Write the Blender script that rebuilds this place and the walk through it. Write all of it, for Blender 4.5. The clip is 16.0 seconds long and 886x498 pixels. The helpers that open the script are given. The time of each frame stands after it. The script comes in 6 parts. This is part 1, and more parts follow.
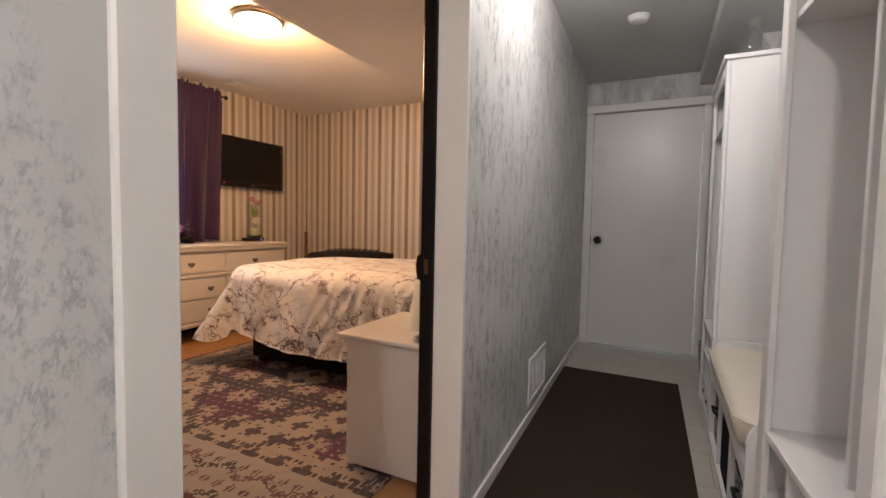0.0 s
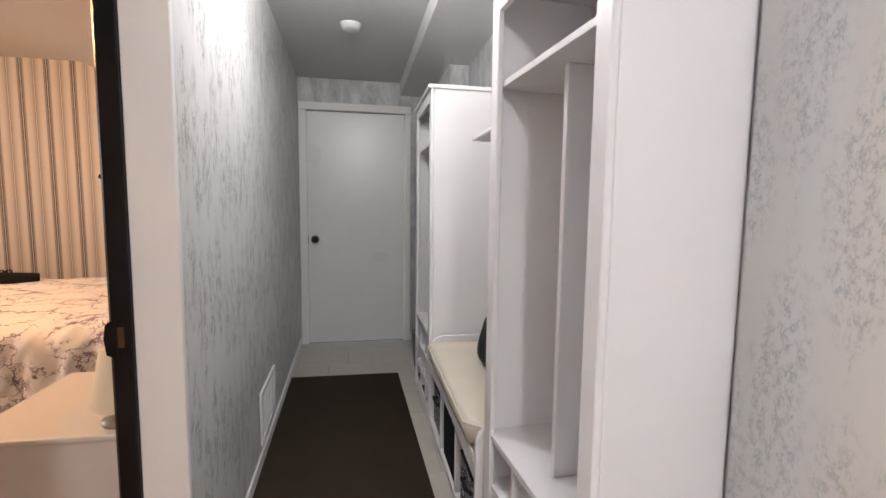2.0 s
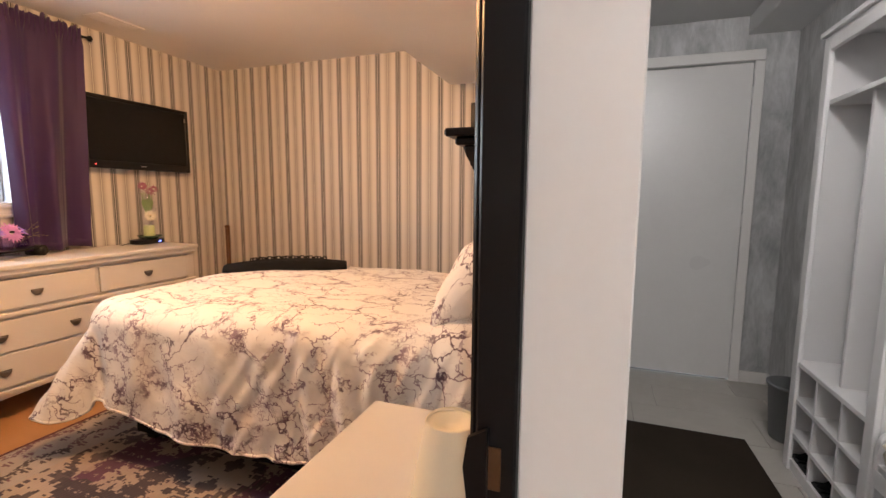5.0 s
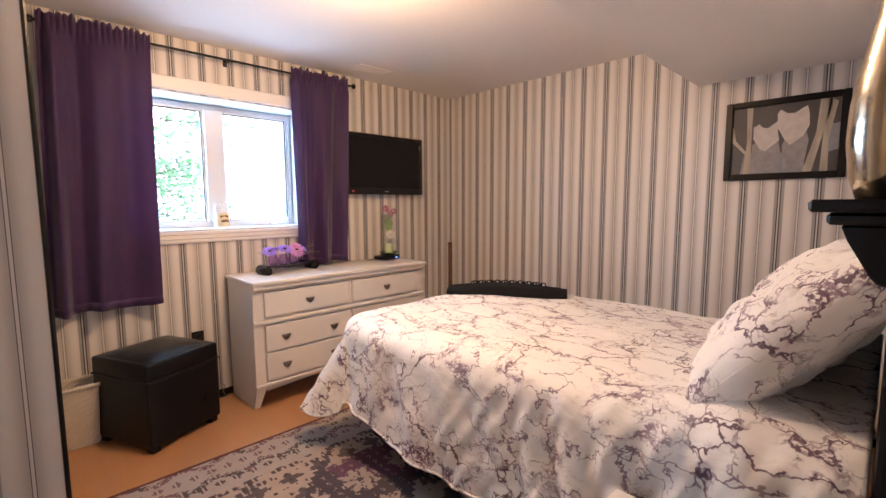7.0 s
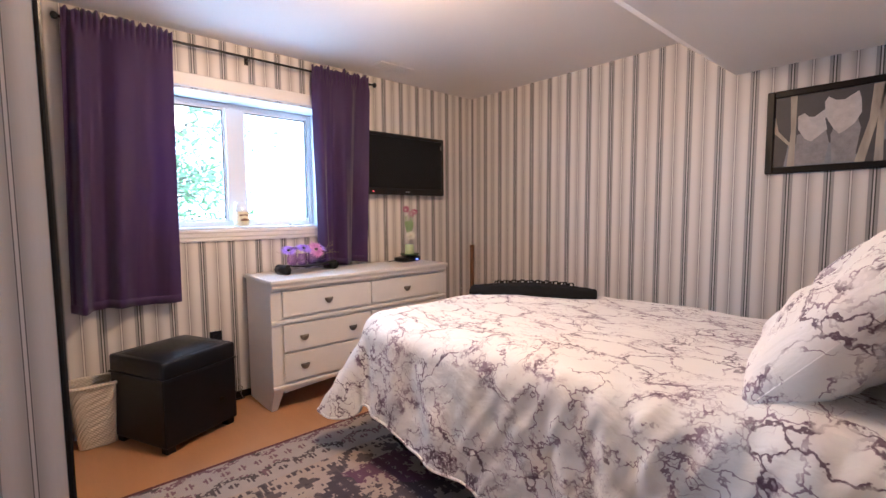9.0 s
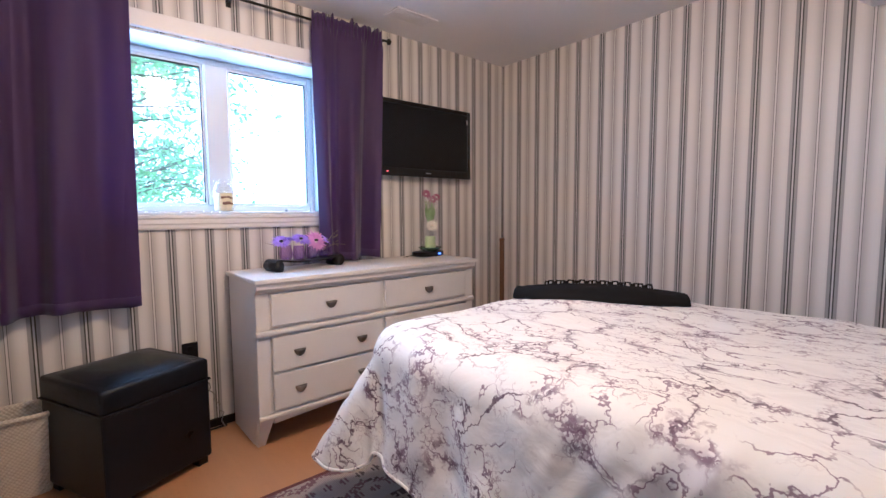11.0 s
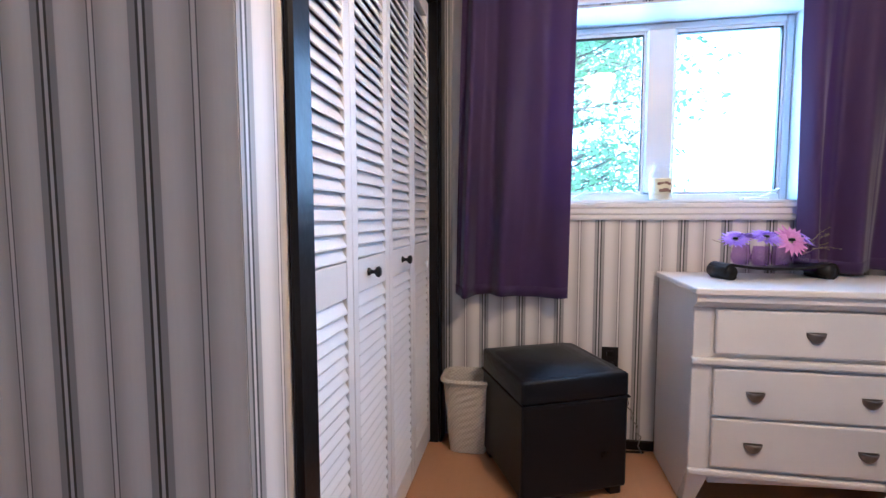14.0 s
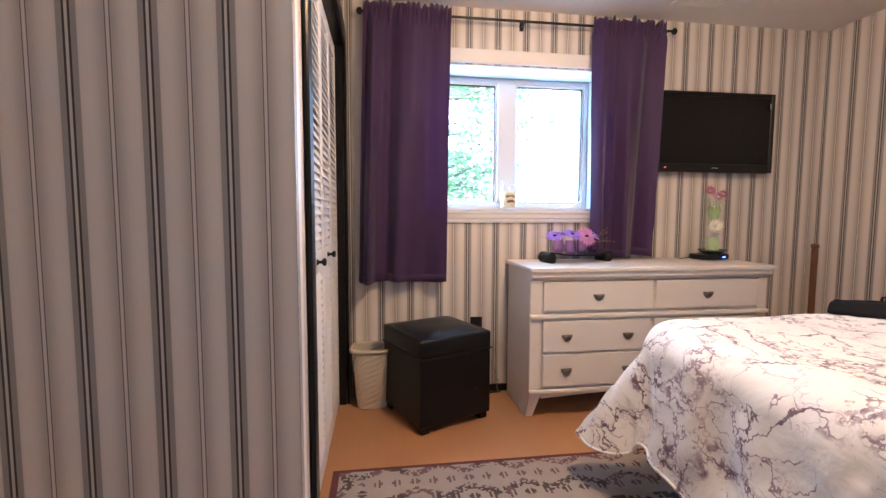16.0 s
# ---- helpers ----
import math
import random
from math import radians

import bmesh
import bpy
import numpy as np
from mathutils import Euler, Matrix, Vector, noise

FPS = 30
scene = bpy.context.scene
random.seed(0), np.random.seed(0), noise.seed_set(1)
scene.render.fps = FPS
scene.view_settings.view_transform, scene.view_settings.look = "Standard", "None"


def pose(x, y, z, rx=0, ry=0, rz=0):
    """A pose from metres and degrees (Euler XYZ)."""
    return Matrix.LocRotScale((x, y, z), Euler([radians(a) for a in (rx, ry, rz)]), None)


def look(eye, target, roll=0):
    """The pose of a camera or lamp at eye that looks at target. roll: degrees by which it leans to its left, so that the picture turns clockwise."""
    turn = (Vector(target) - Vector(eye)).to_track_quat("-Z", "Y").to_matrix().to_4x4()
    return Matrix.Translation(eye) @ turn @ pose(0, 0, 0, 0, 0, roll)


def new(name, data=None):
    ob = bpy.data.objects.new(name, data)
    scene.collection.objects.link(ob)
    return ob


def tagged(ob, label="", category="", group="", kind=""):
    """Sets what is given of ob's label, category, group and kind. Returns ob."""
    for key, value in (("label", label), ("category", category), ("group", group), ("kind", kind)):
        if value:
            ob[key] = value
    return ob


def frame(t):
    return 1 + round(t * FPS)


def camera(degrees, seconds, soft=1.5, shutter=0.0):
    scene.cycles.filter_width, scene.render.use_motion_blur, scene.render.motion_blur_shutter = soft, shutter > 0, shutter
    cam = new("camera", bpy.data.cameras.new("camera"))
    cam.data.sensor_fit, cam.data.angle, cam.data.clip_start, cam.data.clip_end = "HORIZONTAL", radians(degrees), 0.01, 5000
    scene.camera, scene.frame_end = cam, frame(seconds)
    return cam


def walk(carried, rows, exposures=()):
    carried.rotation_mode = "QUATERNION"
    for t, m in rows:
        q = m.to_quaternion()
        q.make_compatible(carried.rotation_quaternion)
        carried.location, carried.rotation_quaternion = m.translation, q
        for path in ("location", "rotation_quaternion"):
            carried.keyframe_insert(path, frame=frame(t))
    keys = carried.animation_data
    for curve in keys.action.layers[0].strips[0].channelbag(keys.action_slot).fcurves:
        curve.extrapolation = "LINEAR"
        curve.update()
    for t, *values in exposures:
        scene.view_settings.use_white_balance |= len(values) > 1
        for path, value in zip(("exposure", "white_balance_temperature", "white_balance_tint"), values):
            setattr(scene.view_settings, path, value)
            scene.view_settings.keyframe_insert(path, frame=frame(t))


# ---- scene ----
cam = camera(89.5, 16.0)
PATH = [
    (0, (-0.244, 1.736, 1.049), (-1.128, 3.526, 0.935), 1.1),
    (0.5, (-0.288, 1.768, 1.148), (-0.658, 3.729, 1.018), 0.7),
    (1, (-0.338, 1.767, 1.217), (-0.289, 3.76, 1.057), 0.8),
    (1.5, (-0.37, 1.788, 1.249), (-0.108, 3.763, 1.072), 0.6),
    (2, (-0.379, 1.866, 1.226), (-0.019, 3.824, 1.038), 0.7),
    (2.5, (-0.382, 2.017, 1.197), (0.002, 3.971, 1.005), 0.5),
    (3, (-0.403, 2.13, 1.182), (-0.015, 4.082, 0.986), 0.7),
    (3.5, (-0.461, 2.268, 1.137), (-0.121, 4.229, 0.941), 0.8),
    (4, (-0.582, 2.416, 1.165), (-0.446, 4.399, 0.944), 0.6),
    (4.5, (-0.716, 2.501, 1.184), (-0.948, 4.474, 0.957), 0.7),
    (5, (-0.849, 2.581, 1.201), (-1.504, 4.456, 0.965), 0.4),
    (5.2, (-0.891, 2.606, 1.211), (-1.689, 4.425, 0.976), 0.2),
    (7.3, (-1.052, 2.687, 1.303), (-2.489, 4.065, 1.109), -0.3),
    (7.5, (-1.075, 2.689, 1.293), (-2.516, 4.064, 1.108), -0.3),
    (8, (-1.053, 2.677, 1.282), (-2.513, 4.034, 1.112), -0.2),
    (8.5, (-1.031, 2.71, 1.254), (-2.514, 4.042, 1.096), -0.5),
    (10.8, (-1.606, 3.007, 1.125), (-3.083, 4.347, 0.977), -0.2),
    (11, (-1.631, 3.076, 1.13), (-3.147, 4.37, 0.967), -0.4),
    (11.5, (-1.761, 3.128, 1.104), (-3.43, 4.218, 0.941), -0.4),
    (12, (-1.903, 3.159, 1.086), (-3.74, 3.935, 0.922), -0.5),
    (12.5, (-2.049, 3.159, 1.089), (-4.011, 3.511, 0.917), -0.4),
    (13, (-2.123, 3.152, 1.068), (-4.116, 3.089, 0.917), -0.2),
    (13.5, (-2.148, 3.121, 1.071), (-4.123, 2.85, 0.911), 0.1),
    (14, (-2.066, 3.141, 1.076), (-4.03, 2.791, 0.927), -0.1),
    (14.5, (-1.955, 3.131, 1.079), (-3.922, 2.8, 0.927), -0.1),
    (15, (-1.794, 3.122, 1.079), (-3.769, 2.837, 0.942), -0.0),
    (15.5, (-1.668, 3.083, 1.07), (-3.662, 3.001, 0.94), -0.0),
    (16, (-1.511, 2.956, 1.101), (-3.486, 3.235, 0.949), 0.2),
]
walk_exposures = [(0.0, 0.68, 7000, 10), (1.0, 1.0, 6800, 10), (2.5, 1.12, 6500, 10), (3.5, 1.15, 6400, 10), (4.5, 1.12, 6500, 10), (5.2, 1.15, 6700, 10), (7.3, 1.10, 4950, 6), (8.7, 1.12, 4700, 6), (10.8, 1.0, 4250, 4), (12.5, 1.12, 4250, 2), (14.0, 1.0, 4050, 2), (16.0, 1.12, 4750, 4)]
walk(cam, [(t, look(eye, target, roll)) for t, eye, target, roll in PATH], walk_exposures)

# ---- world, sun, lights ----
world = bpy.data.worlds.new("world")
scene.world = world
world.use_nodes = True
wn = world.node_tree.nodes
sky = wn.new("ShaderNodeTexSky")
sky.sky_type, sky.sun_disc = "NISHITA", False
sky.sun_elevation, sky.sun_rotation = radians(48), radians(100)
world.node_tree.links.new(sky.outputs[0], wn["Background"].inputs[0])
wn["Background"].inputs[1].default_value = 0.15


def lamp(name, kind, m, watts, color, size=0.1, size_y=None):
    data = bpy.data.lights.new(name, kind)
    data.energy, data.color = watts, color
    if kind == "AREA":
        data.shape = "RECTANGLE" if size_y else "DISK"
        data.size = size
        if size_y:
            data.size_y = size_y
    elif kind == "SUN":
        data.angle = radians(0.5)
    else:
        data.shadow_soft_size = size
    ob = new(name, data)
    ob.matrix_world = m
    return ob


lamp("sun", "SUN", look((10, -4, 12), (0, 0, 0)), 5.0, (1.0, 0.96, 0.90))
lamp("window_skylight", "AREA", look((-4.47, 3.78, 1.57), (-3.0, 3.9, 1.32)), 12, (0.70, 0.83, 1.0), 1.05, 0.72)
lamp("bedroom_bulb", "POINT", pose(-2.61, 3.79, 2.150), 28, (1.0, 0.51, 0.21), 0.09)
lamp("hall_bulb", "POINT", pose(-0.42, 3.55, 2.15), 13.5, (0.97, 0.95, 0.96), 0.07)
lamp("foyer_bulb", "POINT", pose(-0.25, 0.60, 2.15), 33, (0.98, 0.95, 0.96), 0.07)


# ---- materials ----
class Nodes:
    """A small builder of node materials."""

    def __init__(self, name):
        self.m = bpy.data.materials.new(name)
        self.m.use_nodes = True
        self.t = self.m.node_tree
        self.b = self.t.nodes["Principled BSDF"]
        self.co = self.t.nodes.new("ShaderNodeTexCoord").outputs["Object"]

    def put(self, socket, value):
        if isinstance(value, (int, float, tuple)):
            if isinstance(value, tuple) and len(value) == 3 and socket.type == "RGBA":
                value = (*value, 1)
            socket.default_value = value
        else:
            self.t.links.new(value, socket)

    def math(self, op, a, b=0.0, c=None, clamp=False):
        n = self.t.nodes.new("ShaderNodeMath")
        n.operation, n.use_clamp = op, clamp
        self.put(n.inputs[0], a)
        self.put(n.inputs[1], b)
        if c is not None:
            self.put(n.inputs[2], c)
        return n.outputs[0]

    def map(self, scale=(1, 1, 1), loc=(0, 0, 0), vec=None):
        n = self.t.nodes.new("ShaderNodeMapping")
        self.put(n.inputs[0], vec or self.co)
        n.inputs["Location"].default_value, n.inputs["Scale"].default_value = loc, scale
        return n.outputs[0]

    def noise(self, scale, detail=3.0, vec=None, rough=0.5, distort=0.0, color=False):
        n = self.t.nodes.new("ShaderNodeTexNoise")
        self.put(n.inputs["Vector"], vec or self.co)
        for k, v in (("Scale", scale), ("Detail", detail), ("Roughness", rough), ("Distortion", distort)):
            n.inputs[k].default_value = v
        return n.outputs["Color" if color else "Fac"]

    def voronoi(self, scale, vec=None, feature="DISTANCE_TO_EDGE"):
        n = self.t.nodes.new("ShaderNodeTexVoronoi")
        n.feature = feature
        self.put(n.inputs["Vector"], vec or self.co)
        n.inputs["Scale"].default_value = scale
        return n.outputs["Distance"]

    def xyz(self, vec=None):
        n = self.t.nodes.new("ShaderNodeSeparateXYZ")
        self.put(n.inputs[0], vec or self.co)
        return n.outputs

    def join(self, x, y, z):
        n = self.t.nodes.new("ShaderNodeCombineXYZ")
        for i, v in enumerate((x, y, z)):
            self.put(n.inputs[i], v)
        return n.outputs[0]

    def ramp(self, fac, stops, constant=False):
        n = self.t.nodes.new("ShaderNodeValToRGB")
        n.color_ramp.interpolation = "CONSTANT" if constant else "LINEAR"
        e = n.color_ramp.elements
        for i, (p, c) in enumerate(stops):
            s = e[i] if i < 2 else e.new(p)
            s.position = p
            c = (c, c, c) if isinstance(c, float) else c
            s.color = (*c, 1)
        self.put(n.inputs[0], fac)
        return n.outputs[0]

    def mix(self, fac, a, b, kind="MIX"):
        n = self.t.nodes.new("ShaderNodeMix")
        n.data_type, n.blend_type = "RGBA", kind
        self.put(n.inputs["Factor"], fac)
        self.put(n.inputs["A"], a)
        self.put(n.inputs["B"], b)
        return n.outputs["Result"]

    def bump(self, height, strength=0.2, distance=0.002):
        n = self.t.nodes.new("ShaderNodeBump")
        n.inputs["Strength"].default_value, n.inputs["Distance"].default_value = strength, distance
        self.put(n.inputs["Height"], height)
        self.put(self.b.inputs["Normal"], n.outputs[0])

    def done(self, color, rough=0.5, metal=0.0, **more):
        self.put(self.b.inputs["Base Color"], color)
        self.put(self.b.inputs["Roughness"], rough)
        self.put(self.b.inputs["Metallic"], metal)
        for k, v in more.items():
            self.put(self.b.inputs[k.replace("_", " ")], v)
        return self.m


def plain(name, color, rough=0.5, metal=0.0, vary=0.08, scale=6.0, bump=0.1, fine=180.0, **more):
    """Paint, plastic, metal: a base colour with broad and fine variation and slight relief."""
    n = Nodes(name)
    broad = n.noise(scale, 3)
    grain = n.noise(fine, 2)
    dark = tuple(c * (1 - vary) for c in color)
    light = tuple(min(1.0, c * (1 + vary)) for c in color)
    col = n.mix(n.math("ADD", n.math("MULTIPLY", broad, 0.7), n.math("MULTIPLY", grain, 0.3)), dark, light)
    if bump:
        n.bump(n.math("ADD", grain, n.math("MULTIPLY", broad, 2.0)), bump, 0.001)
    r = n.math("ADD", n.math("MULTIPLY", broad, 0.16), rough - 0.08)
    return n.done(col, r, metal, **more)


def striped(name, axis, zero, period=0.172):
    """Wallpaper with grey bands, twin black pinstripes and soft shaded cream between."""
    n = Nodes(name)
    s = n.xyz()[axis]
    f = n.math("FRACT", n.math("ADD", n.math("DIVIDE", n.math("SUBTRACT", s, zero), period), 100.0))
    f = n.math("PINGPONG", f, 0.5)
    f = n.math("MULTIPLY", f, 2.0)
    k, g, thin, gap = (0.008, 0.008, 0.010), (0.31, 0.296, 0.288), (0.09, 0.085, 0.085), (0.56, 0.54, 0.525)
    w, w2, sh = (0.72, 0.685, 0.645), (0.66, 0.62, 0.585), (0.47, 0.44, 0.415)
    stops = [(0.0, gap), (0.036, gap), (0.041, k), (0.096, k), (0.101, g), (0.245, g), (0.255, w2), (0.36, w), (0.52, w), (0.66, w2), (0.80, (0.54, 0.505, 0.475)), (0.88, sh),
             (0.926, sh), (0.932, thin), (0.954, thin), (0.960, w2), (1.0, w2)]
    col = n.ramp(f, stops)
    broad = n.noise(2.2, 3)
    fibre = n.noise(1.0, 3, n.map((320, 320, 30)))
    col = n.mix(n.math("MULTIPLY", n.math("ADD", broad, fibre), 0.11), col, (0.30, 0.27, 0.24))
    n.bump(fibre, 0.12, 0.0006)
    return n.done(col, n.math("ADD", n.math("MULTIPLY", fibre, 0.2), 0.42))


def tree_paper(name, axis, ink=0.5, size=1.0, colour=(0.13, 0.14, 0.145)):
    """Pale grey wallpaper printed with feathery trees in silver grey speckle."""
    n = Nodes(name)
    p = n.xyz()
    s, z = p[axis], p[2]
    wob = n.noise(7, 3)
    fine = n.noise(30, 2)

    def layer(w, h, off, seed):
        pos = n.math("DIVIDE", n.math("ADD", s, off), w)
        col_i = n.math("FLOOR", pos)
        u = n.math("SUBTRACT", n.math("FRACT", pos), 0.5)
        shift = n.math("MULTIPLY", n.math("SINE", n.math("MULTIPLY", col_i, 12.9 + seed)), 3.7)
        vv = n.math("FRACT", n.math("ADD", n.math("DIVIDE", z, h), n.math("ADD", shift, 50.0)))
        u = n.math("ADD", u, n.math("MULTIPLY", n.math("SUBTRACT", wob, 0.5), 0.35))
        au = n.math("ABSOLUTE", u)
        env = n.math("MULTIPLY", n.math("SINE", n.math("MULTIPLY", n.math("POWER", vv, 0.75), 3.1416)), 0.36)
        env = n.math("ADD", env, n.math("MULTIPLY", n.math("SUBTRACT", fine, 0.5), 0.30))
        inside = n.math("MULTIPLY", n.math("SUBTRACT", env, au), 5.0, clamp=True)
        stem = n.math("MULTIPLY", n.math("LESS_THAN", au, 0.014), n.math("LESS_THAN", vv, 0.7))
        return n.math("MAXIMUM", inside, n.math("MULTIPLY", stem, 0.7))

    both = n.math("MAXIMUM", layer(0.17 * size, 0.42 * size, 0.0, 0.0), layer(0.17 * size, 0.50 * size, 0.085 * size, 5.0))
    lean = n.math("ADD", z, n.math("MULTIPLY", n.math("SINE", n.math("MULTIPLY", s, 37.0)), 0.05))
    twig = n.voronoi(1.0, n.join(n.math("MULTIPLY", s, 150.0), n.math("MULTIPLY", lean, 75.0), 0.0))
    twig = n.math("MULTIPLY", n.math("SUBTRACT", 0.26, twig), 6.0, clamp=True)
    clump = n.math("MULTIPLY", n.math("SUBTRACT", n.noise(1.0, 3, n.map((60, 60, 20 if size == 1 else 42)), 0.65), 0.44), 6.0, clamp=True)
    speck = n.noise(1.0, 2, n.map((260, 260, 160)), 0.6)
    mask = n.math("MULTIPLY", n.math("MULTIPLY", both, clump), n.math("ADD", n.math("MULTIPLY", twig, 0.75), n.math("MULTIPLY", n.math("GREATER_THAN", speck, 0.54), 0.45)), clamp=True)
    cloud = n.noise(1.0, 4, n.map((5, 5, 1.6)), 0.6)
    base = n.mix(cloud, (0.54, 0.54, 0.54), (0.64, 0.635, 0.63))
    col = n.mix(n.math("MULTIPLY", mask, ink), base, colour)
    n.bump(n.math("ADD", n.math("MULTIPLY", mask, 2.0), speck), 0.15, 0.0006)
    rough = n.math("SUBTRACT", n.math("ADD", 0.36, n.math("MULTIPLY", cloud, 0.2)), n.math("MULTIPLY", mask, 0.1))
    return n.done(col, rough)


def frosty(name):
    """Pearly grey wallpaper with vertical cloudy smears."""
    n = Nodes(name)
    c = n.noise(1.0, 5, n.map((9, 9, 3.2)), 0.62, 0.6)
    f = n.noise(1.0, 3, n.map((70, 70, 22)), 0.6)
    v = n.math("ADD", n.math("MULTIPLY", c, 0.8), n.math("MULTIPLY", f, 0.2))
    col = n.ramp(v, [(0.33, (0.30, 0.305, 0.31)), (0.5, (0.47, 0.47, 0.475)), (0.62, (0.60, 0.60, 0.605))])
    n.bump(f, 0.15, 0.0008)
    return n.done(col, n.math("ADD", n.math("MULTIPLY", c, 0.3), 0.30))


def marble_cloth(name):
    """White cotton printed with fractured purple-grey marble veins and darker knots."""
    n = Nodes(name)
    warp = n.mix(0.34, n.map((0.62, 1.25, 0.95)), n.noise(3.0, 5, None, 0.62, 0, True), "ADD")
    warp2 = n.mix(0.07, warp, n.noise(14, 4, None, 0.65, 0, True), "ADD")

    def crack(scale, width, gain, loc):
        d = n.voronoi(scale, n.map((1, 1, 1), loc, warp2))
        w = n.math("MULTIPLY", n.noise(9, 3, n.map((1, 1, 1), loc)), width * 2)
        return n.math("MULTIPLY", n.math("SUBTRACT", w, d), gain, clamp=True)

    def gate(scale, loc, level, gain=8.0):
        return n.math("MULTIPLY", n.math("SUBTRACT", n.noise(scale, 3, n.map((1, 1, 1), loc), 0.6), level), gain, clamp=True)

    broken = gate(9.0, (6, 2, 5), 0.40, 14.0)
    big = n.math("MULTIPLY", crack(4.8, 0.024, 70, (0, 0, 0)), n.math("MULTIPLY", gate(3.4, (1, 5, 2), 0.38, 10.0), n.math("ADD", 0.3, n.math("MULTIPLY", broken, 0.7))))
    mid = n.math("MULTIPLY", crack(8.6, 0.032, 60, (4, 2, 7)), n.math("MULTIPLY", gate(3.8, (8, 1, 4), 0.435, 10.0), broken))
    fine = n.math("MULTIPLY", crack(17.0, 0.040, 36, (9, 9, 1)), gate(5.5, (3, 3, 9), 0.50, 10.0))
    area = gate(3.6, (2, 8, 2), 0.51, 12.0)
    halo = n.math("MULTIPLY", crack(4.8, 0.16, 5, (0, 0, 0)), gate(4.2, (5, 0, 5), 0.47, 6.0))
    knot = n.math("MULTIPLY", n.math("MULTIPLY", crack(4.8, 0.11, 14, (0, 0, 0)), area), n.math("MAXIMUM", crack(24.0, 0.10, 18, (2, 2, 2)), n.math("GREATER_THAN", n.noise(34, 5, None, 0.7), 0.57)))
    col = n.mix(n.noise(3.5, 3), (0.73, 0.705, 0.69), (0.80, 0.778, 0.752))
    col = n.mix(n.math("MULTIPLY", halo, 0.30), col, (0.50, 0.41, 0.50))
    col = n.mix(n.math("MULTIPLY", fine, 0.60), col, (0.26, 0.16, 0.22))
    col = n.mix(n.math("MULTIPLY", mid, 0.85), col, (0.17, 0.09, 0.15))
    col = n.mix(n.math("MULTIPLY", knot, 0.80), col, (0.15, 0.07, 0.13))
    col = n.mix(n.math("MULTIPLY", big, 0.94), col, (0.09, 0.042, 0.075))
    weave = n.noise(1.0, 1, n.map((700, 700, 700)))
    wr = n.noise(1.0, 4, n.map((6, 12, 7)), 0.5, 0.6)
    n.bump(n.math("ADD", n.math("MULTIPLY", wr, 3.0), n.math("MULTIPLY", weave, 0.05)), 0.7, 0.006)
    return n.done(col, 0.6, 0.0, Sheen_Weight=0.12)


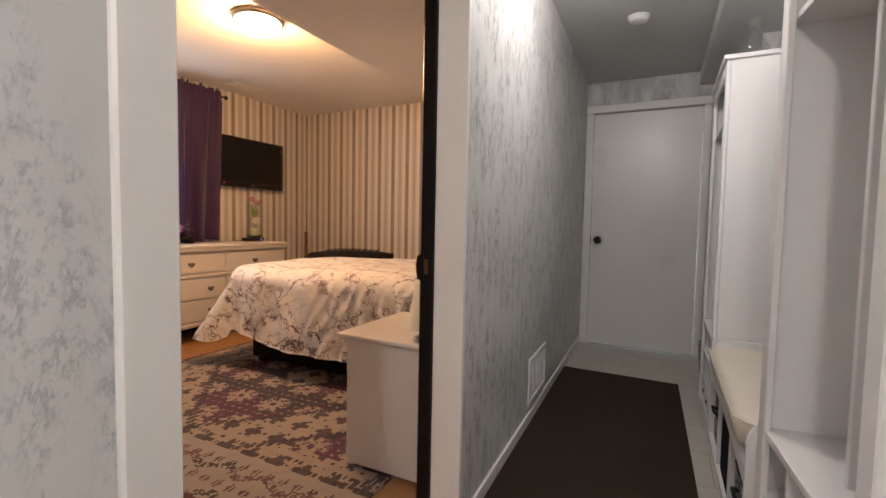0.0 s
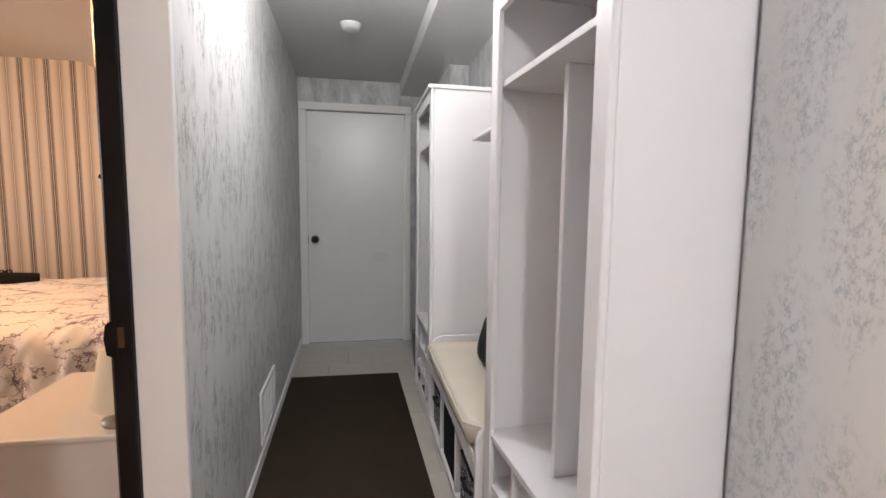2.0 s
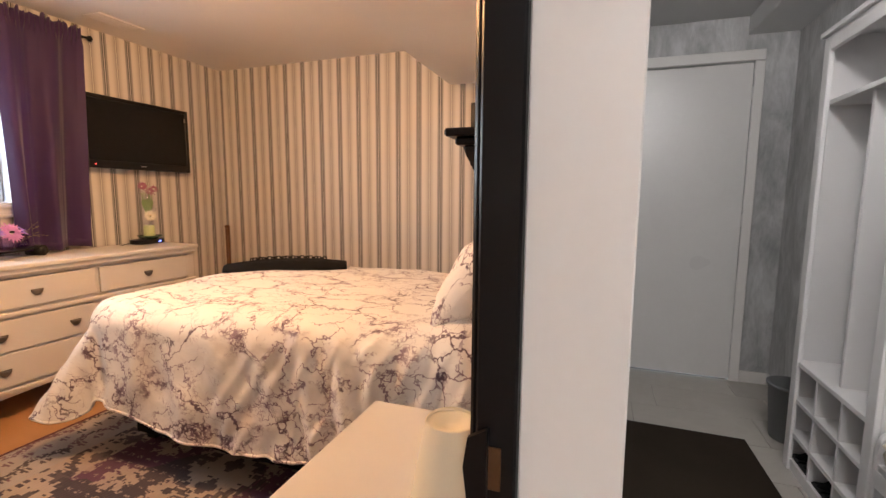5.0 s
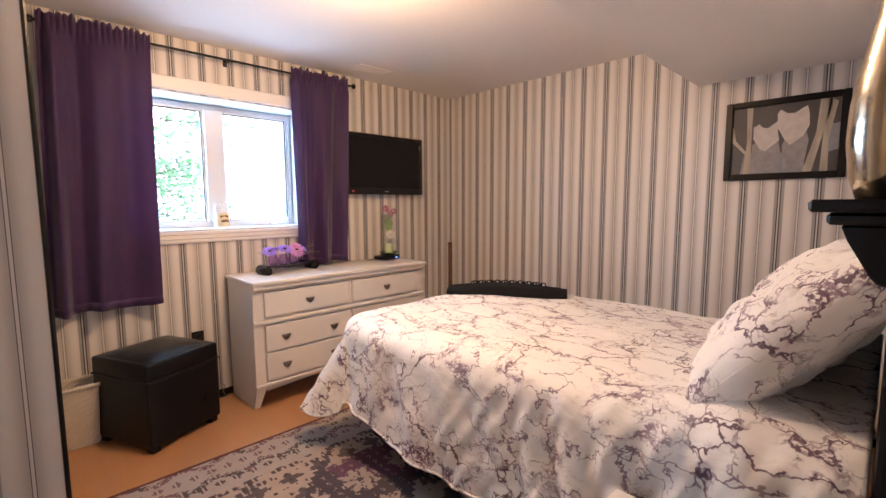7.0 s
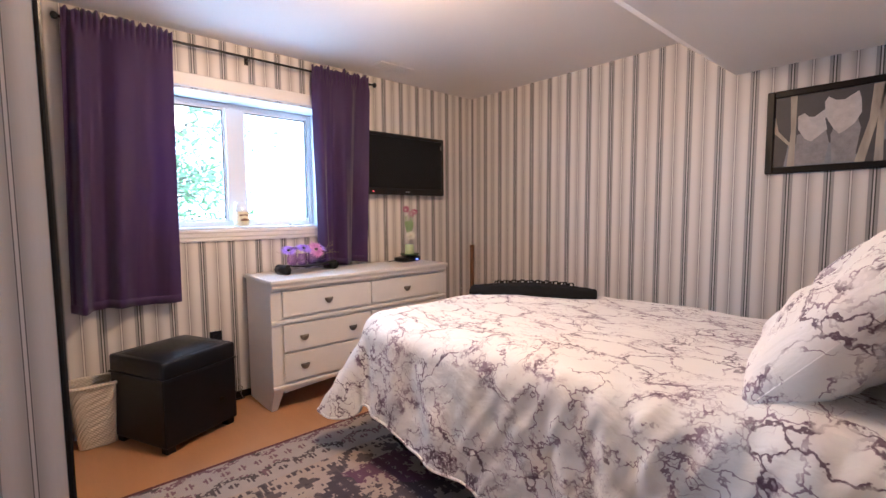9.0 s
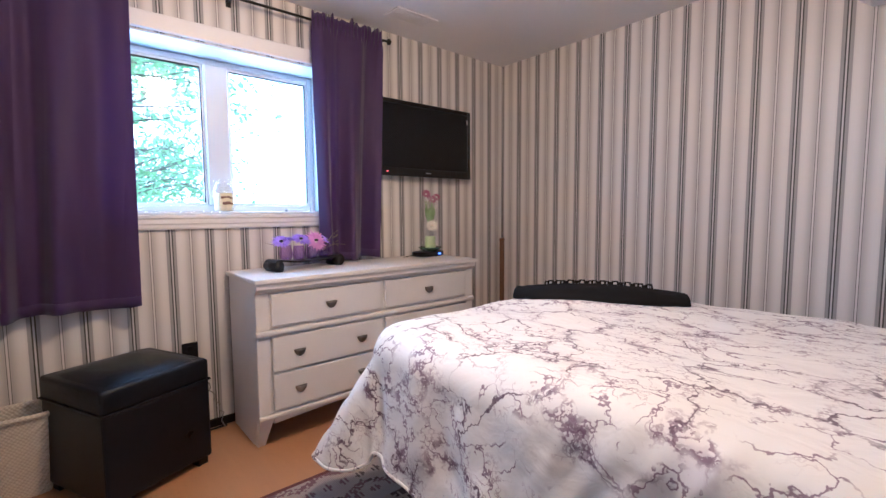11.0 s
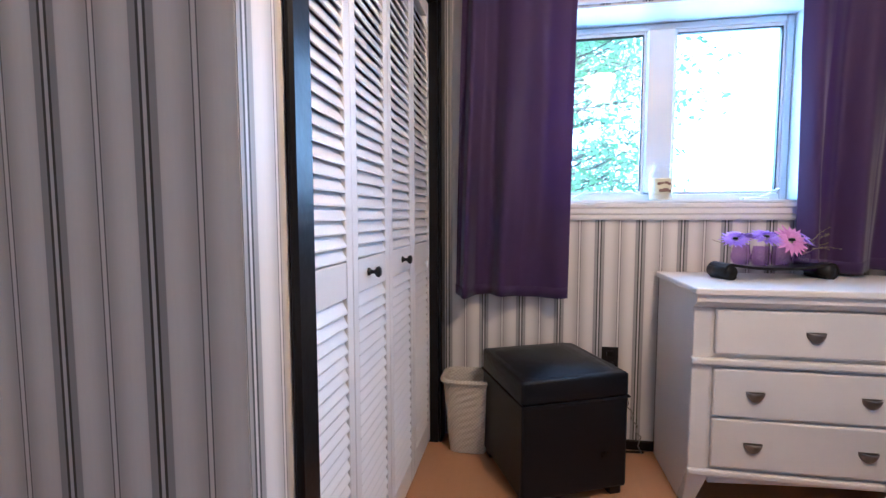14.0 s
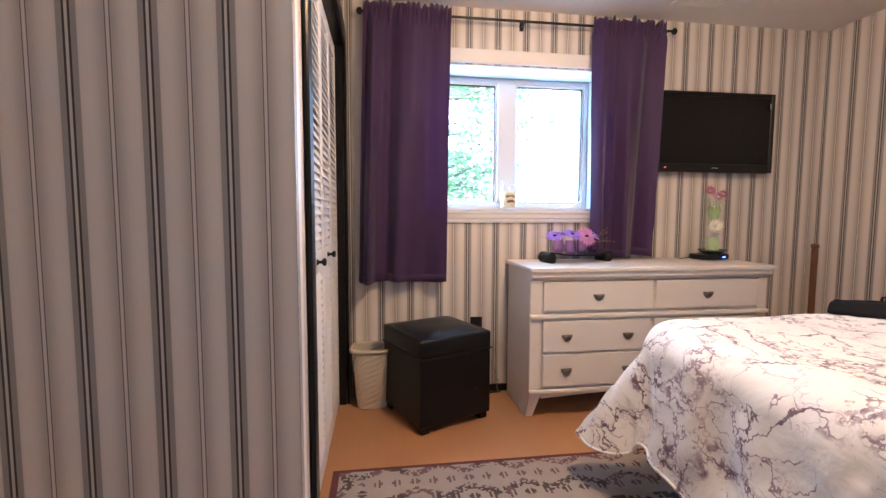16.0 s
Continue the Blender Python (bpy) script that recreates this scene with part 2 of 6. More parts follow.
def rug_cloth(name):
    """Woven rug: pixelled floral border on greige, plum field with cream eight-petalled flowers."""
    n = Nodes(name)
    p = n.xyz()
    q = 0.009
    X = n.math("MULTIPLY", n.math("FLOOR", n.math("DIVIDE", p[0], q)), q)
    Y = n.math("MULTIPLY", n.math("FLOOR", n.math("DIVIDE", p[1], q)), q)
    ex = n.math("SUBTRACT", X, -3.385)
    ey = n.math("SUBTRACT", Y, 2.76)
    d = n.math("MINIMUM", ex, ey)
    side = n.math("LESS_THAN", ex, ey)
    along = n.math("ADD", n.math("ADD", X, n.math("MULTIPLY", side, n.math("SUBTRACT", Y, X))), 10.0)
    def flower(cx, cy, pitch, r0, pet, off=0.0):
        fx = n.math("SUBTRACT", n.math("FRACT", n.math("DIVIDE", n.math("ADD", cx, off), pitch)), 0.5)
        fy = n.math("SUBTRACT", n.math("FRACT", n.math("DIVIDE", n.math("ADD", cy, off), pitch)), 0.5)
        r = n.math("SQRT", n.math("ADD", n.math("MULTIPLY", fx, fx), n.math("MULTIPLY", fy, fy)))
        a = n.math("ARCTAN2", fy, fx)
        lim = n.math("MULTIPLY", n.math("ADD", 0.55, n.math("MULTIPLY", n.math("ABSOLUTE", n.math("COSINE", n.math("MULTIPLY", a, pet))), 0.55)), r0)
        return n.math("LESS_THAN", r, lim), r
    XX, YY = n.math("ADD", X, 20.0), n.math("ADD", Y, 20.0)
    f_big, r_big = flower(XX, YY, 0.26, 0.34, 4.0)
    f_small, r_s = flower(XX, YY, 0.155, 0.30, 2.0, 0.078)
    ring, r_r = flower(XX, YY, 0.052, 0.24, 1.0, 0.02)
    cloth = n.noise(14, 3)
    patch = n.noise(2.2, 2, n.map((1, 1, 1), (4, 2, 0)))
    blotch = n.noise(5, 2)
    pix = n.noise(95, 1)
    big = 0.030
    BX = n.math("MULTIPLY", n.math("FLOOR", n.math("DIVIDE", p[0], big)), big)
    BY = n.math("MULTIPLY", n.math("FLOOR", n.math("DIVIDE", p[1], big)), big)
    mm = n.math("PINGPONG", n.math("ADD", n.math("ABSOLUTE", n.math("ADD", BX, 2.35)), n.math("ABSOLUTE", n.math("SUBTRACT", BY, 3.95))), 0.52)
    dband = n.math("LESS_THAN", n.math("ABSOLUTE", n.math("SUBTRACT", mm, 0.09)), 0.095)
    edge_b = n.math("LESS_THAN", n.math("ABSOLUTE", n.math("SUBTRACT", mm, 0.215)), 0.034)
    greige = n.mix(cloth, (0.27, 0.235, 0.215), (0.36, 0.315, 0.285))
    cream = n.mix(cloth, (0.27, 0.215, 0.18), (0.38, 0.31, 0.26))
    plum = n.mix(blotch, (0.040, 0.018, 0.032), (0.13, 0.050, 0.095))
    dark = n.mix(blotch, (0.028, 0.022, 0.028), (0.07, 0.05, 0.062))
    # field
    field = n.mix(n.math("GREATER_THAN", patch, 0.50), plum, dark)
    petals = n.math("MULTIPLY", f_big, n.math("MULTIPLY", n.math("GREATER_THAN", r_big, 0.07), n.math("GREATER_THAN", n.noise(40, 1, n.join(X, Y, 0.0)), 0.40)))
    field = n.mix(n.math("MULTIPLY", petals, 0.9), field, cream)
    field = n.mix(n.math("MULTIPLY", n.math("MULTIPLY", ring, n.math("GREATER_THAN", pix, 0.5)), 0.75), field, cream)
    cfield = n.mix(n.math("MULTIPLY", f_small, 0.9), cream, dark)
    cfield = n.mix(n.math("MULTIPLY", n.math("LESS_THAN", r_r, 0.20), n.math("GREATER_THAN", n.noise(30, 1, n.join(X, Y, 3.0)), 0.52)), cfield, dark)
    field = n.mix(n.math("MAXIMUM", dband, n.math("LESS_THAN", d, 0.47)), field, cfield)
    stepped = n.math("ADD", d, n.math("MULTIPLY", n.math("GREATER_THAN", n.math("FRACT", n.math("DIVIDE", along, 0.30)), 0.5), -0.045))
    beads = n.math("MULTIPLY", n.math("LESS_THAN", n.math("ABSOLUTE", n.math("SUBTRACT", stepped, 0.335)), 0.010), n.math("GREATER_THAN", n.math("FRACT", n.math("DIVIDE", along, 0.030)), 0.5))
    field = n.mix(n.math("MULTIPLY", beads, 0.95), field, dark)
    field = n.mix(n.math("MULTIPLY", n.math("MULTIPLY", edge_b, n.math("GREATER_THAN", n.math("FRACT", n.math("DIVIDE", along, 0.036)), 0.22)), 0.9), field, dark)
    # border
    cell = n.math("FRACT", n.math("DIVIDE", along, 0.075))
    tw = n.math("ABSOLUTE", n.math("SUBTRACT", cell, 0.5))
    def arrows(at_d):
        off = n.math("ABSOLUTE", n.math("SUBTRACT", d, at_d))
        return n.math("MULTIPLY", n.math("LESS_THAN", off, n.math("MULTIPLY", n.math("SUBTRACT", 0.30, tw), 0.11)), n.math("GREATER_THAN", tw, 0.055))
    marks = arrows(0.115)
    marks = n.math("MAXIMUM", marks, arrows(0.24))
    arc = n.math("MULTIPLY", n.math("ABSOLUTE", n.math("SUBTRACT", n.math("FRACT", n.math("DIVIDE", along, 0.22)), 0.5)), 0.11)
    near = n.math("LESS_THAN", n.math("ABSOLUTE", n.math("SUBTRACT", n.math("ADD", d, arc), 0.062)), 0.020)
    near2 = n.math("LESS_THAN", n.math("ABSOLUTE", n.math("SUBTRACT", n.math("SUBTRACT", d, arc), 0.170)), 0.020)
    clumps = n.math("MULTIPLY", n.math("MAXIMUM", near, near2), n.math("GREATER_THAN", n.noise(60, 1, n.join(X, Y, 0.0)), 0.46))
    ink = n.mix(n.math("GREATER_THAN", blotch, 0.5), (0.045, 0.03, 0.035), (0.13, 0.065, 0.085))
    border = n.mix(n.math("MULTIPLY", n.math("MAXIMUM", marks, clumps), 0.92), greige, ink)
    inner = n.math("GREATER_THAN", d, 0.31)
    col = n.mix(inner, border, field)
    col = n.mix(n.math("LESS_THAN", d, 0.013), col, (0.10, 0.028, 0.032))
    rib = n.math("SINE", n.math("MULTIPLY", p[1], 900.0))
    n.bump(n.math("ADD", rib, n.math("MULTIPLY", pix, 2.0)), 0.35, 0.0015)
    return n.done(col, 0.92)


def wood_floor(name):
    n = Nodes(name)
    g = n.noise(1.0, 5, n.map((3.0, 26.0, 1.0)), 0.6, 0.4)
    b = n.noise(1.6, 2)
    fine = n.noise(1.0, 2, n.map((30, 300, 1)))
    col = n.mix(n.math("ADD", n.math("MULTIPLY", g, 0.5), n.math("MULTIPLY", b, 0.5)), (0.35, 0.178, 0.075), (0.45, 0.245, 0.110))
    col = n.mix(n.math("MULTIPLY", n.math("GREATER_THAN", fine, 0.64), 0.25), col, (0.28, 0.13, 0.055))
    n.bump(fine, 0.08, 0.0005)
    return n.done(col, n.math("ADD", n.math("MULTIPLY", b, 0.15), 0.28))


def tile_mat(name):
    n = Nodes(name)
    rnd = n.t.nodes.new("ShaderNodeObjectInfo").outputs["Random"]
    c = n.noise(5, 5, None, 0.6, 0.8)
    s = n.noise(60, 2)
    col = n.mix(c, (0.36, 0.335, 0.30), (0.53, 0.50, 0.46))
    col = n.mix(n.math("MULTIPLY", rnd, 0.25), col, (0.42, 0.38, 0.33))
    n.bump(n.math("ADD", c, n.math("MULTIPLY", s, 0.3)), 0.2, 0.001)
    return n.done(col, n.math("ADD", n.math("MULTIPLY", s, 0.2), 0.3))


def woven(name, a, b, size=0.012, rough=0.85):
    n = Nodes(name)
    p = n.xyz()
    k = 6.2832 / size
    sx = n.math("SINE", n.math("MULTIPLY", n.math("ADD", p[0], p[1]), k))
    sz = n.math("SINE", n.math("MULTIPLY", p[2], k))
    w = n.math("ADD", n.math("MULTIPLY", n.math("MULTIPLY", sx, sz), 0.5), 0.5)
    col = n.mix(n.math("ADD", n.math("MULTIPLY", w, 0.6), n.math("MULTIPLY", n.noise(12, 3), 0.4)), a, b)
    n.bump(w, 0.6, 0.003)
    return n.done(col, rough)


def curtain_cloth(name):
    n = Nodes(name)
    weave = n.noise(1.0, 2, n.map((500, 500, 260)))
    broad = n.noise(3, 3)
    col = n.mix(broad, (0.034, 0.0105, 0.064), (0.050, 0.017, 0.094))
    n.bump(weave, 0.25, 0.0008)
    m = n.done(col, 0.65, 0.0, Sheen_Weight=0.25)
    mixer = n.t.nodes.new("ShaderNodeMixShader")
    glow = n.t.nodes.new("ShaderNodeBsdfTranslucent")
    glow.inputs[0].default_value = (0.11, 0.03, 0.23, 1)
    mixer.inputs[0].default_value = 0.25
    n.t.links.new(n.b.outputs[0], mixer.inputs[1])
    n.t.links.new(glow.outputs[0], mixer.inputs[2])
    n.t.links.new(mixer.outputs[0], n.t.nodes["Material Output"].inputs[0])
    return m


def hall_rug(name):
    n = Nodes(name)
    b = n.noise(3.0, 4, None, 0.6)
    f = n.noise(160, 2)
    col = n.mix(b, (0.016, 0.011, 0.007), (0.034, 0.024, 0.016))
    col = n.mix(n.math("MULTIPLY", f, 0.4), col, (0.044, 0.032, 0.022))
    n.bump(n.math("ADD", f, b), 0.7, 0.004)
    return n.done(col, 0.95, Specular_IOR_Level=0.15)


def leather(name):
    n = Nodes(name)
    c = n.voronoi(260)
    b = n.noise(5, 3)
    col = n.mix(b, (0.0030, 0.0035, 0.005), (0.0070, 0.0078, 0.0105))
    n.bump(n.math("ADD", n.math("MULTIPLY", c, 2.0), n.math("MULTIPLY", n.noise(14, 3), 2.5)), 0.28, 0.0018)
    return n.done(col, n.math("ADD", n.math("MULTIPLY", b, 0.12), 0.24), 0.0, Specular_IOR_Level=0.22)


def glass(name, color=(1, 1, 1), rough=0.02, shine=0.07):
    n = Nodes(name)
    n.done(color, rough)
    t = n.t.nodes
    clear, gloss, mixer = t.new("ShaderNodeBsdfTransparent"), t.new("ShaderNodeBsdfGlossy"), t.new("ShaderNodeMixShader")
    clear.inputs[0].default_value = (*color, 1)
    gloss.inputs["Roughness"].default_value = rough
    mixer.inputs[0].default_value = shine
    n.t.links.new(clear.outputs[0], mixer.inputs[1])
    n.t.links.new(gloss.outputs[0], mixer.inputs[2])
    n.t.links.new(mixer.outputs[0], t["Material Output"].inputs[0])
    return n.m


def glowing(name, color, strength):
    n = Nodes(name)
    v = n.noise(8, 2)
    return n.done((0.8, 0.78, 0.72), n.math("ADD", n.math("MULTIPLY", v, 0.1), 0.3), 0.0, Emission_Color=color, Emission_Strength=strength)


def basket_print(name):
    n = Nodes(name)
    e = n.voronoi(1.0, n.map((30, 30, 22), (0, 0, 0), n.mix(0.3, n.co, n.noise(12, 3, None, 0.6, 0, True), "ADD")))
    col = n.ramp(e, [(0.0, 0.02), (0.09, 0.03), (0.16, 0.30), (0.35, 0.62)])
    n.bump(n.noise(120, 2), 0.3, 0.001)
    return n.done(col, 0.8)


def barn_wood(name):
    n = Nodes(name)
    g = n.noise(1.0, 5, n.map((40, 5, 40)), 0.65, 0.5)
    col = n.ramp(g, [(0.3, 0.13), (0.5, 0.38), (0.65, 0.60)])
    n.bump(g, 0.5, 0.002)
    return n.done(col, 0.8)


def bark_mat(name, a, b):
    n = Nodes(name)
    g = n.noise(1.0, 4, n.map((18, 18, 4)), 0.6)
    n.bump(g, 0.6, 0.01)
    return n.done(n.mix(g, a, b), 0.85)


def leaf_mat(name):
    n = Nodes(name)
    geo = n.t.nodes.new("ShaderNodeNewGeometry").outputs["Random Per Island"]
    col = n.ramp(geo, [(0.0, (0.09, 0.19, 0.05)), (0.5, (0.14, 0.28, 0.08)), (1.0, (0.20, 0.36, 0.12))])
    m = n.done(col, 0.5)
    mixer, glow = n.t.nodes.new("ShaderNodeMixShader"), n.t.nodes.new("ShaderNodeBsdfTranslucent")
    glow.inputs[0].default_value, mixer.inputs[0].default_value = (0.62, 0.84, 0.52, 1), 0.7
    n.t.links.new(n.b.outputs[0], mixer.inputs[1])
    n.t.links.new(glow.outputs[0], mixer.inputs[2])
    n.t.links.new(mixer.outputs[0], n.t.nodes["Material Output"].inputs[0])
    return m


M_WIN = striped("striped_paper_window_wall", 1, 3.485, 0.1743)
M_BACK = striped("striped_paper_back_wall", 0, -1.325, 0.1780)
M_STUB = striped("striped_paper_stub_wall", 1, 2.610, 0.1660)
M_CLOW = striped("striped_paper_closet_wall", 0, -2.648, 0.152)
M_HALL = tree_paper("tree_print_paper", 1, 0.85)
M_FOYER = tree_paper("tree_print_paper_foyer", 1, 0.60, 1.35, (0.24, 0.27, 0.30))
M_HALLX = tree_paper("tree_print_paper_cross", 0, 1.0)
M_FROST = frosty("pearl_paper")
M_CEIL = plain("ceiling_paint", (0.76, 0.735, 0.71), 0.75, 0, 0.05, 1.5, 0.25, 60)
M_WHITE = plain("white_trim_paint", (0.74, 0.72, 0.70), 0.38, 0, 0.05, 4, 0.12, 90)
M_LAM = plain("white_laminate", (0.74, 0.73, 0.735), 0.40, 0, 0.03, 3, 0.05, 120)
M_DOORW = plain("white_door_paint", (0.68, 0.665, 0.655), 0.30, 0, 0.07, 2.2, 0.18, 40)
M_DRESS = plain("dresser_paint", (0.66, 0.63, 0.60), 0.36, 0, 0.06, 5, 0.12, 80)
M_VINYL = plain("window_vinyl", (0.68, 0.69, 0.70), 0.35, 0, 0.03, 4, 0.05, 90)
M_BLACKP = plain("black_gloss_paint", (0.006, 0.0055, 0.006), 0.32, 0, 0.4, 8, 0.5, 40, Specular_IOR_Level=0.22)
M_BLACK = plain("black_plastic", (0.006, 0.006, 0.0065), 0.35, 0, 0.2, 8, 0.08, 150, Specular_IOR_Level=0.3)
M_SCREEN = plain("screen_glass", (0.005, 0.005, 0.006), 0.20, 0, 0.1, 3, 0.0, 100, Specular_IOR_Level=0.25)
M_CLOTHK = plain("black_cloth", (0.010, 0.010, 0.011), 0.9, 0, 0.3, 20, 0.8, 260, Specular_IOR_Level=0.1)
M_CHARC = plain("charcoal_velvet", (0.010, 0.010, 0.011), 0.9, 0, 0.3, 10, 0.6, 200)
M_NICKEL = plain("aged_pewter", (0.22, 0.20, 0.18), 0.38, 0.9, 0.2, 30, 0.2, 200)
M_STEEL = plain("brushed_nickel", (0.45, 0.43, 0.41), 0.32, 1.0, 0.1, 20, 0.1, 200)
M_BROWNW = plain("brown_varnished_wood", (0.16, 0.075, 0.035), 0.4, 0, 0.25, 14, 0.2, 90)
M_CREAM = plain("cream_seat_cover", (0.66, 0.60, 0.51), 0.62, 0, 0.07, 7, 0.35, 200)
M_SHADE = plain("cream_lamp_shade", (0.80, 0.72, 0.55), 0.7, 0, 0.05, 7, 0.2, 200)
M_WAX = plain("cream_wax", (0.75, 0.62, 0.36), 0.5, 0, 0.06, 10, 0.1, 90)
M_GREENW = plain("green_wax", (0.50, 0.62, 0.33), 0.5, 0, 0.08, 10, 0.1, 90)
M_PURPLEP = plain("purple_petals", (0.36, 0.23, 0.84), 0.7, 0, 0.25, 30, 0.3, 200)
M_PINKP = plain("pink_petals", (0.62, 0.28, 0.62), 0.7, 0, 0.2, 30, 0.3, 200)
M_MAUVEP = plain("mauve_petals", (0.36, 0.12, 0.20), 0.7, 0, 0.2, 30, 0.3, 200)
M_WHITEP = plain("white_petals", (0.78, 0.75, 0.62), 0.7, 0, 0.1, 30, 0.3, 200)
M_STEM = plain("green_stems", (0.24, 0.38, 0.12), 0.6, 0, 0.2, 30, 0.2, 200)
M_TWIG = plain("dry_twigs", (0.24, 0.20, 0.15), 0.8, 0, 0.2, 30, 0.2, 200)
M_MERC = plain("mercury_glass", (0.62, 0.56, 0.42), 0.18, 1.0, 0.25, 30, 0.3, 60)
M_GROUT = plain("grout", (0.22, 0.205, 0.185), 0.9, 0, 0.1, 20, 0.3, 200)
M_DARKART = plain("dark_print", (0.055, 0.052, 0.058), 0.5, 0, 0.4, 9, 0.05, 90)
M_GREYART = plain("grey_print", (0.21, 0.22, 0.25), 0.5, 0, 0.4, 25, 0.05, 120)
M_WHITEART = plain("white_fur_print", (0.50, 0.47, 0.46), 0.5, 0, 0.38, 26, 0.05, 190)
M_MIDART = plain("grey_fur_print", (0.24, 0.23, 0.24), 0.5, 0, 0.6, 30, 0.05, 160)
M_BIRCH = bark_mat("birch_print", (0.12, 0.10, 0.08), (0.62, 0.56, 0.47))
M_BRASSY = plain("worn_brass", (0.15, 0.08, 0.04), 0.45, 0.8, 0.3, 60, 0.2, 200)
M_BIN = woven("cream_wicker", (0.42, 0.37, 0.29), (0.66, 0.60, 0.50), 0.016)
M_BED = marble_cloth("marbled_cotton")
M_RUG = rug_cloth("woven_rug")
M_FLOOR = wood_floor("honey_laminate")
M_TILE = tile_mat("stone_tile")
M_CURT = curtain_cloth("purple_curtain_cloth")
M_HRUG = hall_rug("brown_pile")
M_LEATH = leather("black_leather")
M_GLASS = glass("clear_glass")
M_PANE = glass("window_glass", (1, 1, 1), 0.01, 0.035)
M_PURPG = glass("lilac_glass", (0.86, 0.76, 0.95))
M_GLOW = glowing("lit_glass_bowl", (1.0, 0.62, 0.32), 34.0)
M_RED = glowing("red_led", (1.0, 0.03, 0.03), 4.0)
M_BLUE = glowing("blue_led", (0.1, 0.2, 1.0), 2.0)
M_BASK = basket_print("printed_basket_cloth")
M_BARN = barn_wood("whitewashed_boards")
M_LEAF = leaf_mat("leaves")
M_BARK = bark_mat("bark", (0.16, 0.14, 0.12), (0.30, 0.27, 0.23))
M_GRASS = plain("lawn", (0.06, 0.10, 0.03), 0.9, 0, 0.4, 2, 0.6, 40)


# ---- mesh helpers ----
def part(name, bm, material, parent=None, label="", smooth=False, kind=""):
    bmesh.ops.recalc_face_normals(bm, faces=bm.faces)
    me = bpy.data.meshes.new(name)
    bm.to_mesh(me)
    bm.free()
    me.materials.append(material)
    if smooth:
        me.polygons.foreach_set("use_smooth", [True] * len(me.polygons))
    ob = new(name, me)
    ob.parent = parent
    return tagged(ob, label=label, kind=kind)


def thing(name, label, category, at=(0, 0, 0), rz=0, group=""):
    ob = new(name)
    ob.matrix_world = pose(*at, 0, 0, rz)
    return tagged(ob, label=label, category=category, group=group)


def structure(name, bm, material, smooth=False, parent=None, label=""):
    return part(name, bm, material, parent, label, smooth, "structure")


def box(x0, x1, y0, y1, z0, z1, bevel=0.0, bm=None, seg=1):
    """A box, with worn edges where bevel is given."""
    b = bmesh.new()
    bmesh.ops.create_cube(b, size=1)
    for v in b.verts:
        v.co = ((x0 + x1) / 2 + v.co.x * (x1 - x0), (y0 + y1) / 2 + v.co.y * (y1 - y0), (z0 + z1) / 2 + v.co.z * (z1 - z0))
    if bevel:
        bmesh.ops.bevel(b, geom=list(b.edges), offset=bevel, segments=seg, affect="EDGES", profile=0.5)
    if bm is None:
        return b
    me = bpy.data.meshes.new("tmp")
    b.to_mesh(me)
    b.free()
    bm.from_mesh(me)
    bpy.data.meshes.remove(me)
    return bm


def boxes(rows, bevel=0.0):
    bm = bmesh.new()
    for r in rows:
        box(*r, bevel, bm)
    return bm


def prism(outline, axis, a, b, bevel=0.0):
    """A slab with the given outline: points (u, v) in the plane across the axis, from a to b along it."""
    bm = bmesh.new()
    def at(u, v, w):
        return {"x": (w, u, v), "y": (u, w, v), "z": (u, v, w)}[axis]
    lo = [bm.verts.new(at(u, v, a)) for u, v in outline]
    hi = [bm.verts.new(at(u, v, b)) for u, v in outline]
    bm.faces.new(lo)
    bm.faces.new(hi[::-1])
    for i in range(len(outline)):
        j = (i + 1) % len(outline)
        bm.faces.new((lo[j], lo[i], hi[i], hi[j]))
    if bevel:
        bmesh.ops.bevel(bm, geom=list(bm.edges), offset=bevel, segments=1, affect="EDGES")
    return bm


def lathe(profile, n=28, bm=None, at=(0, 0, 0)):
    """A turned body: profile of (radius, height) from bottom to top."""
    bm = bm or bmesh.new()
    rings = []
    for r, z in profile:
        if r < 1e-5:
            rings.append([bm.verts.new((at[0], at[1], at[2] + z))])
        else:
            rings.append([bm.verts.new((at[0] + r * math.cos(2 * math.pi * i / n), at[1] + r * math.sin(2 * math.pi * i / n), at[2] + z)) for i in range(n)])
    for a, b in zip(rings, rings[1:]):
        for i in range(n):
            j = (i + 1) % n
            if len(a) == 1 and len(b) == 1:
                break
            if len(a) == 1:
                bm.faces.new((a[0], b[i], b[j]))
            elif len(b) == 1:
                bm.faces.new((a[i], a[j], b[0]))
            else:
                bm.faces.new((a[i], a[j], b[j], b[i]))
    return bm


def tube(points, r, n=8, bm=None):
    bm = bm or bmesh.new()
    pts = [Vector(p) for p in points]
    rings = []
    for i, p in enumerate(pts):
        d = (pts[min(i + 1, len(pts) - 1)] - pts[max(i - 1, 0)]).normalized()
        q = d.to_track_quat("Z", "Y")
        rad = r[i] if isinstance(r, (list, tuple)) else r
        rings.append([bm.verts.new(p + q @ Vector((rad * math.cos(6.2832 * k / n), rad * math.sin(6.2832 * k / n), 0))) for k in range(n)])
    for a, b in zip(rings, rings[1:]):
        for k in range(n):
            bm.faces.new((a[k], a[(k + 1) % n], b[(k + 1) % n], b[k]))
    bm.faces.new(rings[0][::-1])
    bm.faces.new(rings[-1])
    return bm


